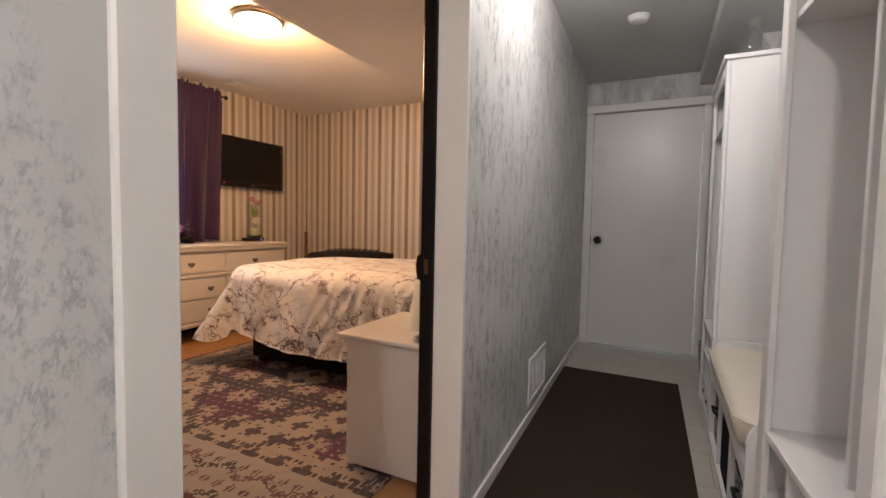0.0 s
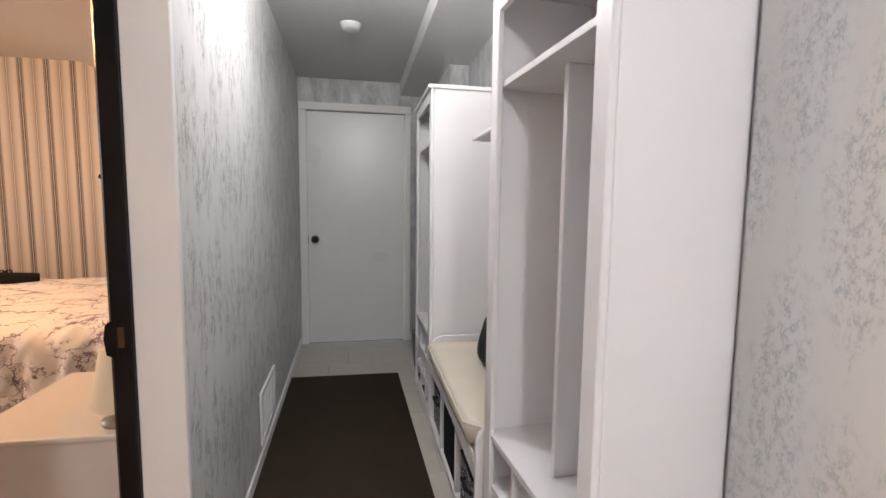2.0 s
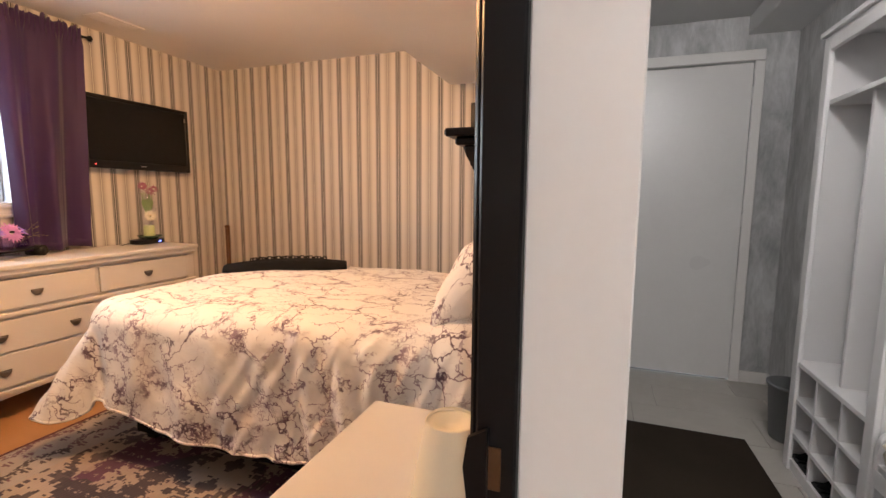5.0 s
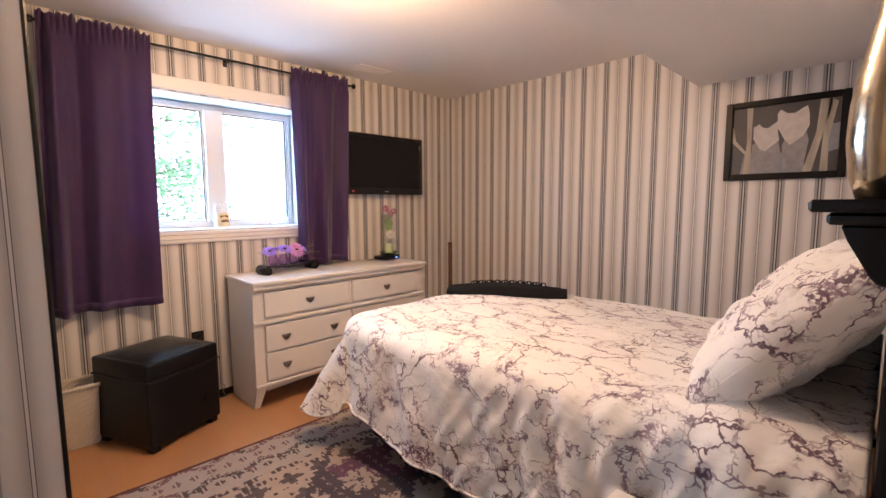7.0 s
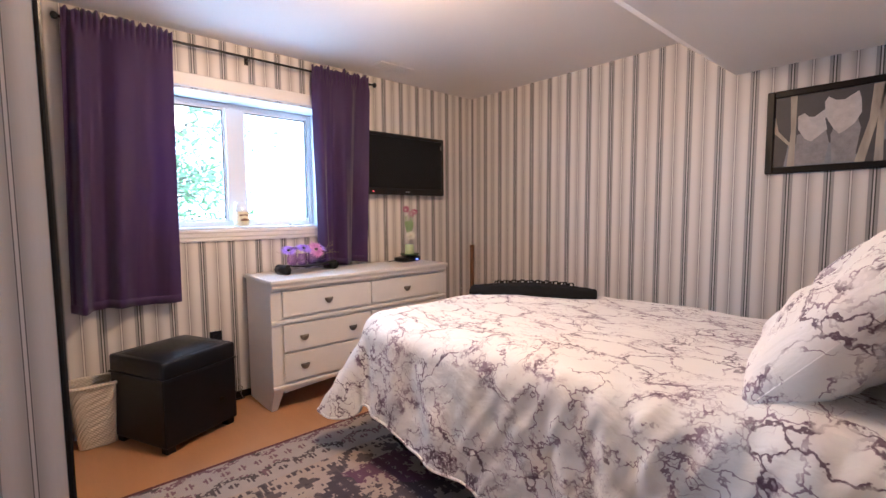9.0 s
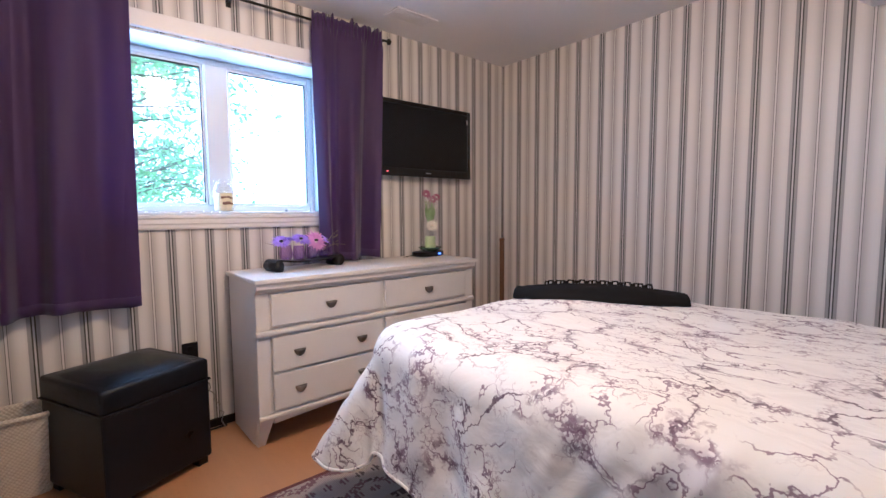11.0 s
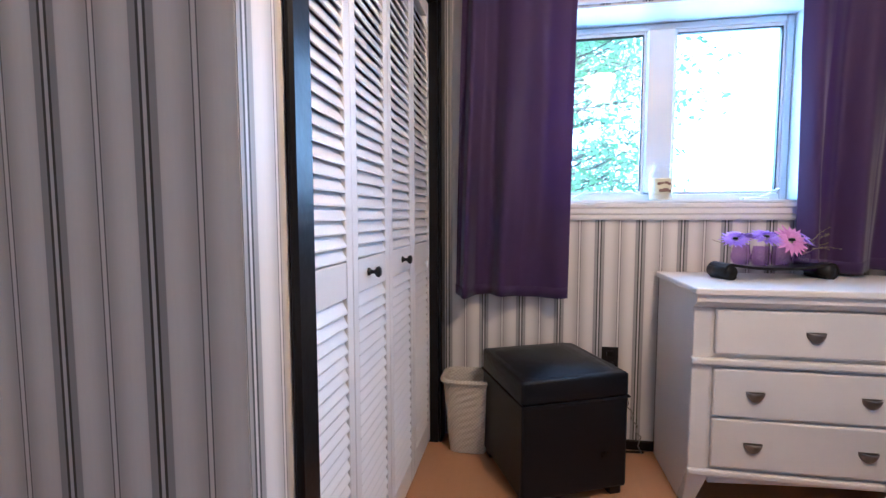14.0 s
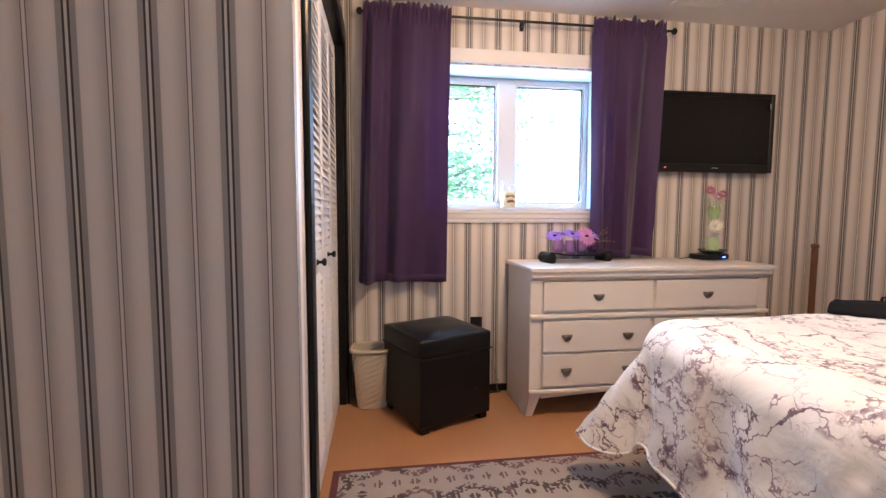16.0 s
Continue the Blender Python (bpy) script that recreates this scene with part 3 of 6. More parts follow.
def sheet(nu, nv, f, thick=0.0):
    """A grid of f(u, v), u and v from 0 to 1; thick gives it a back side."""
    bm = bmesh.new()
    g = [[bm.verts.new(f(i / nu, j / nv)) for j in range(nv + 1)] for i in range(nu + 1)]
    for i in range(nu):
        for j in range(nv):
            bm.faces.new((g[i][j], g[i + 1][j], g[i + 1][j + 1], g[i][j + 1]))
    if thick:
        bmesh.ops.recalc_face_normals(bm, faces=bm.faces)
        bmesh.ops.solidify(bm, geom=list(bm.faces), thickness=thick)
    return bm


# ---- the shell ----
CEIL, LOW = 2.315, 2.035
structure("ground", boxes([(-60, -4.6, -60, 60, -2.0, -0.9)]), M_GRASS)
floor_b = structure("floor_bedroom", boxes([(-4.5, -0.89, 1.8, 6.1, -0.12, 0.0)]), M_FLOOR)
floor_h = structure("floor_hall", boxes([(-0.89, 0.6, -0.4, 6.1, -0.12, -0.004)]), M_GROUT)

# window wall with its opening
WY0, WY1, WZ0, WZ1 = 3.19, 4.35, 1.135, 1.99
structure("wall_window", boxes([(-4.48, -4.18, 1.8, WY0, 0, 2.6), (-4.48, -4.18, WY1, 6.1, 0, 2.6), (-4.48, -4.18, WY0, WY1, 0, WZ0), (-4.48, -4.18, WY0, WY1, WZ1, 2.6)]), M_WIN)
structure("wall_back", boxes([(-4.18, -0.93, 5.90, 6.1, 0, 2.6)]), M_BACK)
# headboard wall: also the hall's side wall, slightly out of square
HX0, HX1 = -0.822, -0.902


def hall_x(y):
    return HX0 + (HX1 - HX0) * (y - 3.06) / 2.84


M_HEADW = striped("striped_paper_head_wall", 1, 3.2)
structure("wall_headboard", prism([(-0.96, 3.064), (-0.94, 3.064), (-0.94, 5.90), (-0.96, 5.90)], "z", 0, 2.6), M_HEADW)
structure("wall_hall_side", prism([(-0.94, 3.064), (HX0, 3.064), (HX1, 5.90), (-0.94, 5.90)], "z", 0, 2.6), M_HALL)
structure("wall_hall_south_side", boxes([(-0.94, -0.822, -0.4, 2.095, 0, 2.6), (-0.94, -0.822, 2.095, 3.06, 2.06, 2.6)]), M_FOYER)
structure("wall_bedroom_south_side", boxes([(-0.96, -0.942, 1.8, 2.095, 0, 2.6), (-0.96, -0.942, 2.095, 3.06, 2.06, 2.6)]), M_HEADW)
structure("wall_stub", boxes([(-2.73, -2.63, 1.8, 2.7555, 0, 2.6)]), M_STUB)
structure("wall_closet", boxes([(-2.760, -2.632, 2.656, 2.757, 0, 2.6), (-4.18, -2.7605, 2.656, 2.757, 2.09, 2.6)]), M_CLOW)
structure("wall_south", boxes([(-2.63, -0.96, 1.7, 1.86, 0, 2.6)]), striped("striped_paper_south_wall", 0, -2.0))
structure("closet_inside", boxes([(-4.18, -2.73, 1.95, 2.05, 0, 2.5), (-4.3, -4.18, 1.95, 2.66, 0, 2.5)]), M_CEIL)
structure("wall_hall_end", boxes([(-0.94, -0.835, 5.90, 6.02, 0, 2.6), (0.004, 0.6, 5.90, 6.02, 0, 2.6), (-0.835, 0.004, 5.90, 6.02, 2.03, 2.6)]), frosty("pearl_paper_end"))
structure("wall_hall_right", boxes([(0.352, 0.5, 3.22, 4.95, 0, 2.6), (0.225, 0.5, 4.95, 5.90, 0, 2.6)]), M_FROST)
structure("wall_hall_right_corner", prism([(0.352, 3.22), (0.3785, 2.625), (0.5, 2.625), (0.5, 3.22)], "z", 0, 2.6), M_FROST)
structure("wall_foyer_right", boxes([(0.366, 0.5, -0.4, 2.624, 0, 2.6)]), M_FOYER)
structure("wall_foyer_south", boxes([(-0.96, 0.5, -0.5, -0.4, 0, 2.6)]), M_HALLX)

structure("ceiling_bedroom", prism([(-4.3, CEIL), (-2.29, CEIL), (-1.96, LOW), (-0.955, LOW), (-0.955, 2.7), (-4.3, 2.7)], "y", 1.8, 5.95), M_CEIL)
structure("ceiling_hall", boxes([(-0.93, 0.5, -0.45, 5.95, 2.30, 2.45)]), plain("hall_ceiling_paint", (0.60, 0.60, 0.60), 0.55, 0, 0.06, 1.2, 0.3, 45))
structure("ceiling_soffit", prism([(0.0, 1.9), (0.49, 1.9), (0.49, 5.93), (-0.04, 5.93)], "z", 2.19, 2.299, 0.004), plain("soffit_paint", (0.66, 0.66, 0.66), 0.4, 0, 0.05, 2, 0.2, 60))

# door frame between hall and bedroom
frame_m = thing("doorframe_bedroom", "white door frame with a chipped black inner edge", "door frame")
part("jamb", box(-0.9215, HX0 + 0.008, 3.0435, 3.0635, 0, 2.06, 0.002), M_WHITE, frame_m)
part("black_jamb", box(-0.968, -0.922, 3.032, 3.0635, 0, 2.06, 0.003), M_BLACKP, frame_m, "chipped black gloss paint")
part("black_casing", box(-0.978, -0.9685, 3.046, 3.115, 0, 2.12, 0.004), M_BLACKP, frame_m, "black painted casing")
part("strike_plate", box(-0.954, -0.938, 3.0295, 3.0318, 0.880, 0.930, 0.0008), M_BRASSY, frame_m, "worn brass plate")
part("strike_lip", prism([(-0.952, 0.855), (-0.974, 0.865), (-0.979, 0.905), (-0.974, 0.940), (-0.952, 0.953)], "y", 3.0225, 3.0294), M_BLACKP, frame_m)
part("south_jamb", box(-0.96, -0.822, 2.096, 2.114, 0, 2.06, 0.003), M_WHITE, frame_m)
part("south_casing", box(-0.8215, -0.806, 2.030, 2.106, 0, 2.12, 0.004), M_WHITE, frame_m)
part("head_jamb", box(-0.96, -0.822, 2.115, 3.0425, 2.0425, 2.0595, 0.003), M_WHITE, frame_m)
part("head_casing", box(-0.8215, -0.806, 2.107, 3.052, 2.0605, 2.125, 0.004), M_WHITE, frame_m)

# hall end door
door = thing("door_1", "closed flat white slab door with a round dark knob at the hall's end", "door")
tagged(door, kind="structure")
part("leaf", box(-0.829, -0.001, 5.885, 5.925, 0.012, 2.022, 0.002), M_DOORW, door)
k = lathe([(0.0, 0.0), (0.030, 0.0), (0.032, 0.004), (0.028, 0.008), (0.012, 0.012), (0.011, 0.030), (0.022, 0.036), (0.027, 0.046), (0.026, 0.058), (0.018, 0.064), (0.0, 0.066)], 24)
kn = part("doorknob", k, M_BLACK, door, "dark bronze knob", True)
kn.matrix_local = pose(-0.772, 5.884, 0.93, 90, 0, 0)
rose = lathe([(0.033, -0.001), (0.037, 0.0), (0.037, 0.003), (0.031, 0.005)], 24)
ro = part("rose", rose, M_STEEL, door, "", True)
ro.matrix_local = pose(-0.772, 5.884, 0.93, 90, 0, 0)
part("latch", box(-0.834, -0.828, 5.882, 5.886, 0.90, 0.96), M_BLACK, door)
for i, hz in enumerate((0.25, 1.02, 1.80)):
    part("hinge", lathe([(0.005, 0), (0.006, 0.002), (0.006, 0.076), (0.005, 0.08)], 10, None, (0.002, 5.882, hz)), M_DOORW, door)
trim1 = new("door_1_trim")
tagged(trim1, kind="structure")
for r in ((-0.897, -0.833, 5.878, 5.899, 0, 2.033), (0.003, 0.058, 5.878, 5.899, 0, 2.033), (-0.897, 0.058, 5.876, 5.899, 2.0335, 2.098)):
    part("casing", box(*r, 0.004), M_WHITE, trim1)

# baseboards
bb = thing("baseboard_hall", "low white wooden baseboard", "baseboard")
tagged(bb, kind="structure")
part("board", prism([(HX0 - 0.001, 3.066), (HX0 + 0.011, 3.066), (HX1 + 0.011, 5.876), (HX1 - 0.001, 5.876)], "z", 0, 0.062, 0.002), M_WHITE, bb)
part("board", box(-0.833 + 0.893, 0.224, 5.886, 5.8985, 0, 0.075, 0.002), M_WHITE, bb)
part("board", box(0.212, 0.2245, 4.96, 5.884, 0, 0.075, 0.002), M_WHITE, bb)
part("board", box(0.353, 0.3655, -0.4, 2.52, 0, 0.075, 0.002), M_WHITE, bb)
part("board", box(-0.8215, -0.809, -0.4, 2.029, 0, 0.075, 0.002), M_WHITE, bb)
bk = thing("baseboard_bedroom", "dark baseboard along the striped walls", "baseboard")
tagged(bk, kind="structure")
part("board", box(-4.179, -4.166, 3.0, 5.885, 0, 0.045, 0.003), M_BLACKP, bk)
part("board", box(-4.165, -0.965, 5.886, 5.899, 0, 0.045, 0.003), M_BLACKP, bk)
part("board", box(-2.6295, -2.620, 1.87, 2.75, 0, 0.045, 0.003), M_BLACKP, bk)

# window
win = new("window_1")
tagged(win, label="white vinyl slider window with two panes and a deep sill", category="window", kind="structure")
XO = -4.40
part("reveal_top", box(-4.47, -4.181, WY0, WY1, WZ1 - 0.008, WZ1 + 0.004), M_VINYL, win)
part("reveal_side", box(-4.47, -4.181, WY0 - 0.004, WY0 + 0.008, WZ0 + 0.008, WZ1 - 0.009), M_VINYL, win)
part("reveal_side", box(-4.47, -4.181, WY1 - 0.008, WY1 + 0.004, WZ0 + 0.008, WZ1 - 0.009), M_VINYL, win)
part("window_sill", box(-4.47, -4.172, WY0 - 0.004, WY1 + 0.004, WZ0 - 0.006, WZ0 + 0.007, 0.002), M_VINYL, win)
fy0, fy1, fz0, fz1 = WY0 + 0.010, WY1 - 0.010, WZ0 + 0.009, WZ1 - 0.010
part("window_frame", boxes([(-4.46, -4.395, fy0, fy0 + 0.035, fz0, fz1), (-4.46, -4.395, fy1 - 0.030, fy1, fz0, fz1),
                            (-4.46, -4.395, fy0 + 0.036, fy1 - 0.031, fz1 - 0.030, fz1), (-4.46, -4.395, fy0 + 0.036, fy1 - 0.031, fz0, fz0 + 0.035)], 0.004), M_VINYL, win)
part("mullion", box(-4.455, -4.380, 3.715, 3.838, fz0 + 0.036, fz1 - 0.031, 0.006), M_VINYL, win)
for a, b in ((fy0 + 0.036, 3.714), (3.839, fy1 - 0.031)):
    s = part("sash", boxes([(-4.44, -4.402, a, a + 0.012, fz0 + 0.036, fz1 - 0.031), (-4.44, -4.402, b - 0.012, b, fz0 + 0.036, fz1 - 0.031),
                            (-4.44, -4.402, a + 0.013, b - 0.013, fz0 + 0.036, fz0 + 0.048), (-4.44, -4.402, a + 0.013, b - 0.013, fz1 - 0.046, fz1 - 0.031)], 0.002), M_VINYL, win)
    part("gasket", boxes([(-4.419, -4.400, a + 0.013, b - 0.013, fz1 - 0.052, fz1 - 0.0465), (-4.419, -4.400, b - 0.018, b - 0.0125, fz0 + 0.049, fz1 - 0.053)]), M_BLACK, win)
    g = part("pane", box(-4.430, -4.426, a + 0.008, b - 0.008, fz0 + 0.042, fz1 - 0.038), M_PANE, win)
    g.visible_shadow = False
for y in (3.30, 4.14):
    cr = part("crank", boxes([(-4.394, -4.350, y, y + 0.11, fz0 - 0.001, fz0 + 0.014)], 0.004), M_VINYL, win)
    part("lever", tube([(-4.37, y + 0.08, fz0 + 0.014), (-4.36, y + 0.11, fz0 + 0.03), (-4.35, y + 0.15, fz0 + 0.055)], 0.005), M_VINYL, win)
wt = new("window_1_trim")
tagged(wt, kind="structure", label="creamy white moulded window casing")
TY0, TY1 = 3.115, 4.425
part("casing", box(-4.179, -4.160, TY0, TY1, WZ1 + 0.005, 2.075, 0.005), M_WHITE, wt)
part("casing", box(-4.179, -4.160, TY0, WY0 - 0.005, WZ0 - 0.001, WZ1 + 0.004, 0.004), M_WHITE, wt)
part("casing", box(-4.179, -4.160, WY1 + 0.005, TY1, WZ0 - 0.001, WZ1 + 0.004, 0.004), M_WHITE, wt)
part("apron", prism([(-4.179, 1.055), (-4.166, 1.055), (-4.162, 1.064), (-4.162, 1.078), (-4.156, 1.084), (-4.156, 1.106), (-4.150, 1.112), (-4.150, 1.126), (-4.179, 1.128)], "y", TY0 - 0.004, TY1 + 0.004), M_WHITE, wt)

# ---- closet ----
ct = new("closet_trim")
tagged(ct, kind="structure", label="black painted closet casing")
CX0, CX1, CTOP = -4.085, -2.815, 2.02
part("casing", box(CX1 - 0.002, -2.748, 2.7575, 2.775, 0, 2.115, 0.006), M_BLACKP, ct)
part("casing", box(-4.178, CX0 + 0.002, 2.7575, 2.775, 0, 2.115, 0.006), M_BLACKP, ct)
part("casing", box(CX0 + 0.003, CX1 - 0.003, 2.7575, 2.777, CTOP, 2.117, 0.006), M_BLACKP, ct)
part("jamb", box(CX1 - 0.003, CX1 + 0.012, 2.66, 2.757, 0, CTOP), M_BLACKP, ct)
part("jamb", box(CX0 - 0.012, CX0 + 0.003, 2.66, 2.757, 0, CTOP), M_BLACKP, ct)
part("head", box(CX0 + 0.004, CX1 - 0.004, 2.66, 2.757, CTOP, CTOP + 0.015), M_BLACKP, ct)

PW = (CX1 - CX0 - 0.012) / 4
slat_me = None


def louver_panel(x0, i):
    """One leaf of a louvred folding door, its left side at x0 seen from the room's east."""
    global slat_me
    p = thing("louvered_closet_panel", "white louvered bifold closet leaf with a plain middle rail", "closet door", (x0, 2.690, 0), 0, "louvered closet leaves")
    w = PW - 0.003
    st = 0.038
    part("stile", box(0, st, 0, 0.028, 0.015, CTOP - 0.008, 0.002), M_LAM, p)
    part("stile", box(w - st, w, 0, 0.028, 0.015, CTOP - 0.008, 0.002), M_LAM, p)
    part("top_rail", box(st, w - st, 0.001, 0.027, CTOP - 0.075, CTOP - 0.008, 0.002), M_LAM, p)
    part("middle_rail", box(st, w - st, 0.001, 0.027, 0.872, 0.962, 0.002), M_LAM, p)
    part("bottom_rail", box(st, w - st, 0.001, 0.027, 0.015, 0.115, 0.002), M_LAM, p)
    if slat_me is None:
        b = prism([(0.006, 0.011), (0.010, 0.011), (0.027, -0.022), (0.027, -0.026), (0.022, -0.026), (0.006, 0.005)], "x", st, w - st)
        bmesh.ops.recalc_face_normals(b, faces=b.faces)
        slat_me = bpy.data.meshes.new("slat")
        b.to_mesh(slat_me)
        b.free()
        slat_me.materials.append(M_LAM)
    z = 0.134
    while z < CTOP - 0.075:
        if not (0.862 < z < 0.988):
            s = new("slat", slat_me)
            s.parent = p
            s.location = (0, 0.001, z)
        z += 0.0330
    if i in (1, 2):
        kk = lathe([(0.0, 0.0), (0.012, 0.0), (0.010, 0.004), (0.006, 0.008), (0.006, 0.018), (0.014, 0.024), (0.016, 0.030), (0.012, 0.035), (0.0, 0.036)], 18)
        o = part("knob", kk, M_BLACK, p, "round black knob", True)
        o.matrix_local = pose(w / 2 + (0.04 if i == 2 else 0.0), 0.028, 0.920, -90, 0, 0)


for i in range(4):
    louver_panel(CX0 + 0.006 + PW * i, i)

# ---- bedroom things ----


def dresser():
    d = thing("dresser", "cream white dresser with pewter cup pulls under the window", "dresser")
    X1, Y0, Y1 = -3.745, 3.735, 5.125
    XB = -4.150
    part("side_panel", prism([(XB, 0.0), (X1 - 0.095, 0.0), (X1 - 0.02, 0.15), (X1 - 0.004, 0.15), (X1 - 0.004, 0.745), (X1 + 0.001, 0.762), (X1 + 0.012, 0.778), (X1 + 0.027, 0.788), (X1 + 0.034, 0.8045), (XB, 0.8045)], "y", Y0, Y0 + 0.02, 0.002), M_DRESS, d)
    part("side_panel", prism([(XB, 0.0), (X1 - 0.095, 0.0), (X1 - 0.02, 0.15), (X1 - 0.004, 0.15), (X1 - 0.004, 0.745), (X1 + 0.001, 0.762), (X1 + 0.012, 0.778), (X1 + 0.027, 0.788), (X1 + 0.034, 0.8045), (XB, 0.8045)], "y", Y1 - 0.02, Y1, 0.002), M_DRESS, d)
    part("body", boxes([(XB, X1 - 0.006, Y0 + 0.021, Y1 - 0.021, 0.15, 0.79)]), M_DRESS, d)
    part("top", box(XB - 0.01, X1 + 0.050, Y0 - 0.012, Y1 + 0.012, 0.805, 0.830, 0.006, None, 2), M_DRESS, d)
    part("cornice", prism([(X1 - 0.004, 0.757), (X1 + 0.004, 0.757), (X1 + 0.016, 0.764), (X1 + 0.028, 0.774), (X1 + 0.036, 0.781), (X1 + 0.036, 0.8045), (X1 - 0.004, 0.8045)], "y", Y0 - 0.002, Y1 + 0.002), M_DRESS, d)
    for y in (Y0, Y1 - 0.060):
        part("corner_post", box(X1 - 0.005, X1 + 0.004, y + 0.001, y + 0.059, 0.15, 0.761, 0.002), M_DRESS, d)
    part("rail", box(X1 - 0.005, X1 + 0.022, Y0 - 0.006, Y1 + 0.006, 0.555, 0.580, 0.007, None, 2), M_DRESS, d)
    part("rail", box(X1 - 0.005, X1 + 0.016, Y0 - 0.004, Y1 + 0.004, 0.150, 0.172, 0.006, None, 2), M_DRESS, d)
    mid = 4.430
    fronts = [(Y0 + 0.070, mid - 0.012, 0.594, 0.752, 1), (mid + 0.012, Y1 - 0.062, 0.594, 0.752, 1)]
    for z0, z1 in ((0.372, 0.543), (0.186, 0.362)):
        fronts += [(Y0 + 0.070, mid - 0.012, z0, z1, 2), (mid + 0.012, Y1 - 0.062, z0, z1, 2)]
    for y0, y1, z0, z1, n in fronts:
        dr = part("drawer", box(X1 - 0.005, X1 + 0.014, y0, y1, z0, z1, 0.006, None, 2), M_DRESS, d)
        for c in ([0.5] if n == 1 else [0.215, 0.785]):
            yc, zc = y0 + (y1 - y0) * c, (z0 + z1) / 2 - 0.004
            pts = [(-0.029, 0.014), (0.029, 0.014)] + [(0.029 * math.cos(a), 0.008 - 0.027 * math.sin(a)) for a in [math.pi * q / 12 for q in range(13)]]
            b = sheet(20, 8, lambda u, v: (X1 + 0.0145 + 0.019 * math.sqrt(max(0, 1 - (2 * u - 1) ** 2)) * math.cos(v * 1.5), yc + (2 * u - 1) * 0.029 * (1 if v < 0.01 else math.cos(v * 0.9) ** 0.35), zc + 0.014 - 0.036 * math.sqrt(max(0, 1 - (2 * u - 1) ** 2)) * math.sin(v * 1.5)), 0.0015)
            pull = part("pull", b, M_NICKEL, dr, "pewter cup pull", True)
            part("backplate", prism([(yc + a, zc + b_) for a, b_ in pts], "x", X1 + 0.0142, X1 + 0.0162), M_NICKEL, dr)
    for y0 in (Y0 + 0.003, Y1 - 0.058):
        flip = y0 > 4.5
        a, b = (y0, y0 + 0.055)
        pts = [(a, 0.0), (a + 0.038, 0.0), (b + 0.012, 0.149), (a, 0.149)] if not flip else [(b - 0.038, 0.0), (b, 0.0), (b, 0.149), (a - 0.012, 0.149)]
        fb = prism(pts, "x", X1 - 0.055, X1 + 0.002, 0.002)
        for v in fb.verts:
            v.co.x -= 0.055 * (1 - v.co.z / 0.149)
        part("foot", fb, M_DRESS, d)
    n = 14
    out = [(Y0 + 0.07, 0.149)] + [(Y0 + 0.07 + (Y1 - Y0 - 0.14) * i / n, 0.118 + 0.024 * math.sin(math.pi * i / n)) for i in range(n + 1)] + [(Y1 - 0.07, 0.149)]
    part("apron", prism(out, "x", X1 - 0.022, X1 - 0.004), M_DRESS, d)
    return d


dresser()


def curtain(name, y0, y1, yb0, yb1, z0, z1, folds, seed, label, bunch=1.0):
    """A rod-pocket curtain with a ruffled header; bunch below 1 crowds the folds at its first side."""
    rnd = random.Random(seed)
    ph = [rnd.uniform(0, 6.28) for _ in range(6)]
    def f(u, v):
        z = z0 + (z1 - z0) * v
        uu = u + 0.02 * math.sin(5 * u + ph[0]) * (1 - v)
        y = (yb0 + (yb1 - yb0) * uu) * (1 - v) + (y0 + (y1 - y0) * u) * v
        c = u ** bunch
        a = (0.013 + 0.017 * (1 - v)) * (1.25 - 0.6 * u if bunch < 1 else 1.0)
        s1 = math.sin(folds * 6.28 * c + ph[1] + 0.5 * math.sin(3 * v + ph[2]))
        x = -4.098 + a * (1.9 * (s1 if s1 > 0 else 0.6 * s1)) + 0.35 * a * math.sin(folds * 2.3 * 6.28 * c + ph[3] + v) + 0.003 * noise.noise(Vector((u * 6, v * 9, seed)))
        if v > 0.93:
            g = min(1.0, (v - 0.93) * 25)
            x = x * (1 - 0.8 * g) + 0.8 * g * -4.092 + g * (0.007 * math.sin(u * 118 + ph[4]) + 0.006 * math.sin(u * 61 + ph[2]))
            if v > 0.985:
                z += 0.010 + 0.028 * noise.noise(Vector((u * 16, seed, 0.0))) + 0.008 * math.sin(u * 97 + ph[1])
        else:
            z += 0.006 * math.sin(9 * u + ph[4]) * (1 - v)
        return (x, y, z)
    c = thing(name, label, "curtain", group="curtains at the window")
    part("cloth", sheet(170, 60, f, 0.003), M_CURT, c, "", True)
    part("hem", sheet(60, 2, lambda u, v: (f(u, 0)[0] + 0.003, f(u, 0)[1], f(u, 0)[2] + 0.002 + 0.045 * v), 0.003), M_CURT, c, "", True)


curtain("curtain", 2.875, 3.365, 2.825, 3.335, 0.712, 2.262, 2.6, 3, "long purple rod-pocket curtain beside the window", 0.6)
curtain("curtain", 4.215, 4.690, 4.225, 4.612, 0.850, 2.255, 2.2, 8, "purple rod-pocket curtain hanging behind the dresser top")
rod = thing("curtain_rod", "thin black metal curtain rod with ball ends", "curtain rod")
part("rod", tube([(-4.112, 2.865, 2.225), (-4.112, 4.735, 2.225)], 0.0075, 12), M_BLACK, rod)
for y in (2.852, 4.748):
    part("finial", lathe([(0, -0.02), (0.011, -0.016), (0.018, 0), (0.011, 0.016), (0, 0.02)], 16, None, (-4.112, y, 2.225)), M_BLACK, rod, "", True)
for y in (2.90, 3.80, 4.70):
    part("bracket", boxes([(-4.179, -4.172, y - 0.012, y + 0.012, 2.195, 2.245), (-4.172, -4.105, y - 0.004, y + 0.004, 2.214, 2.2185)]), M_BLACK, rod)


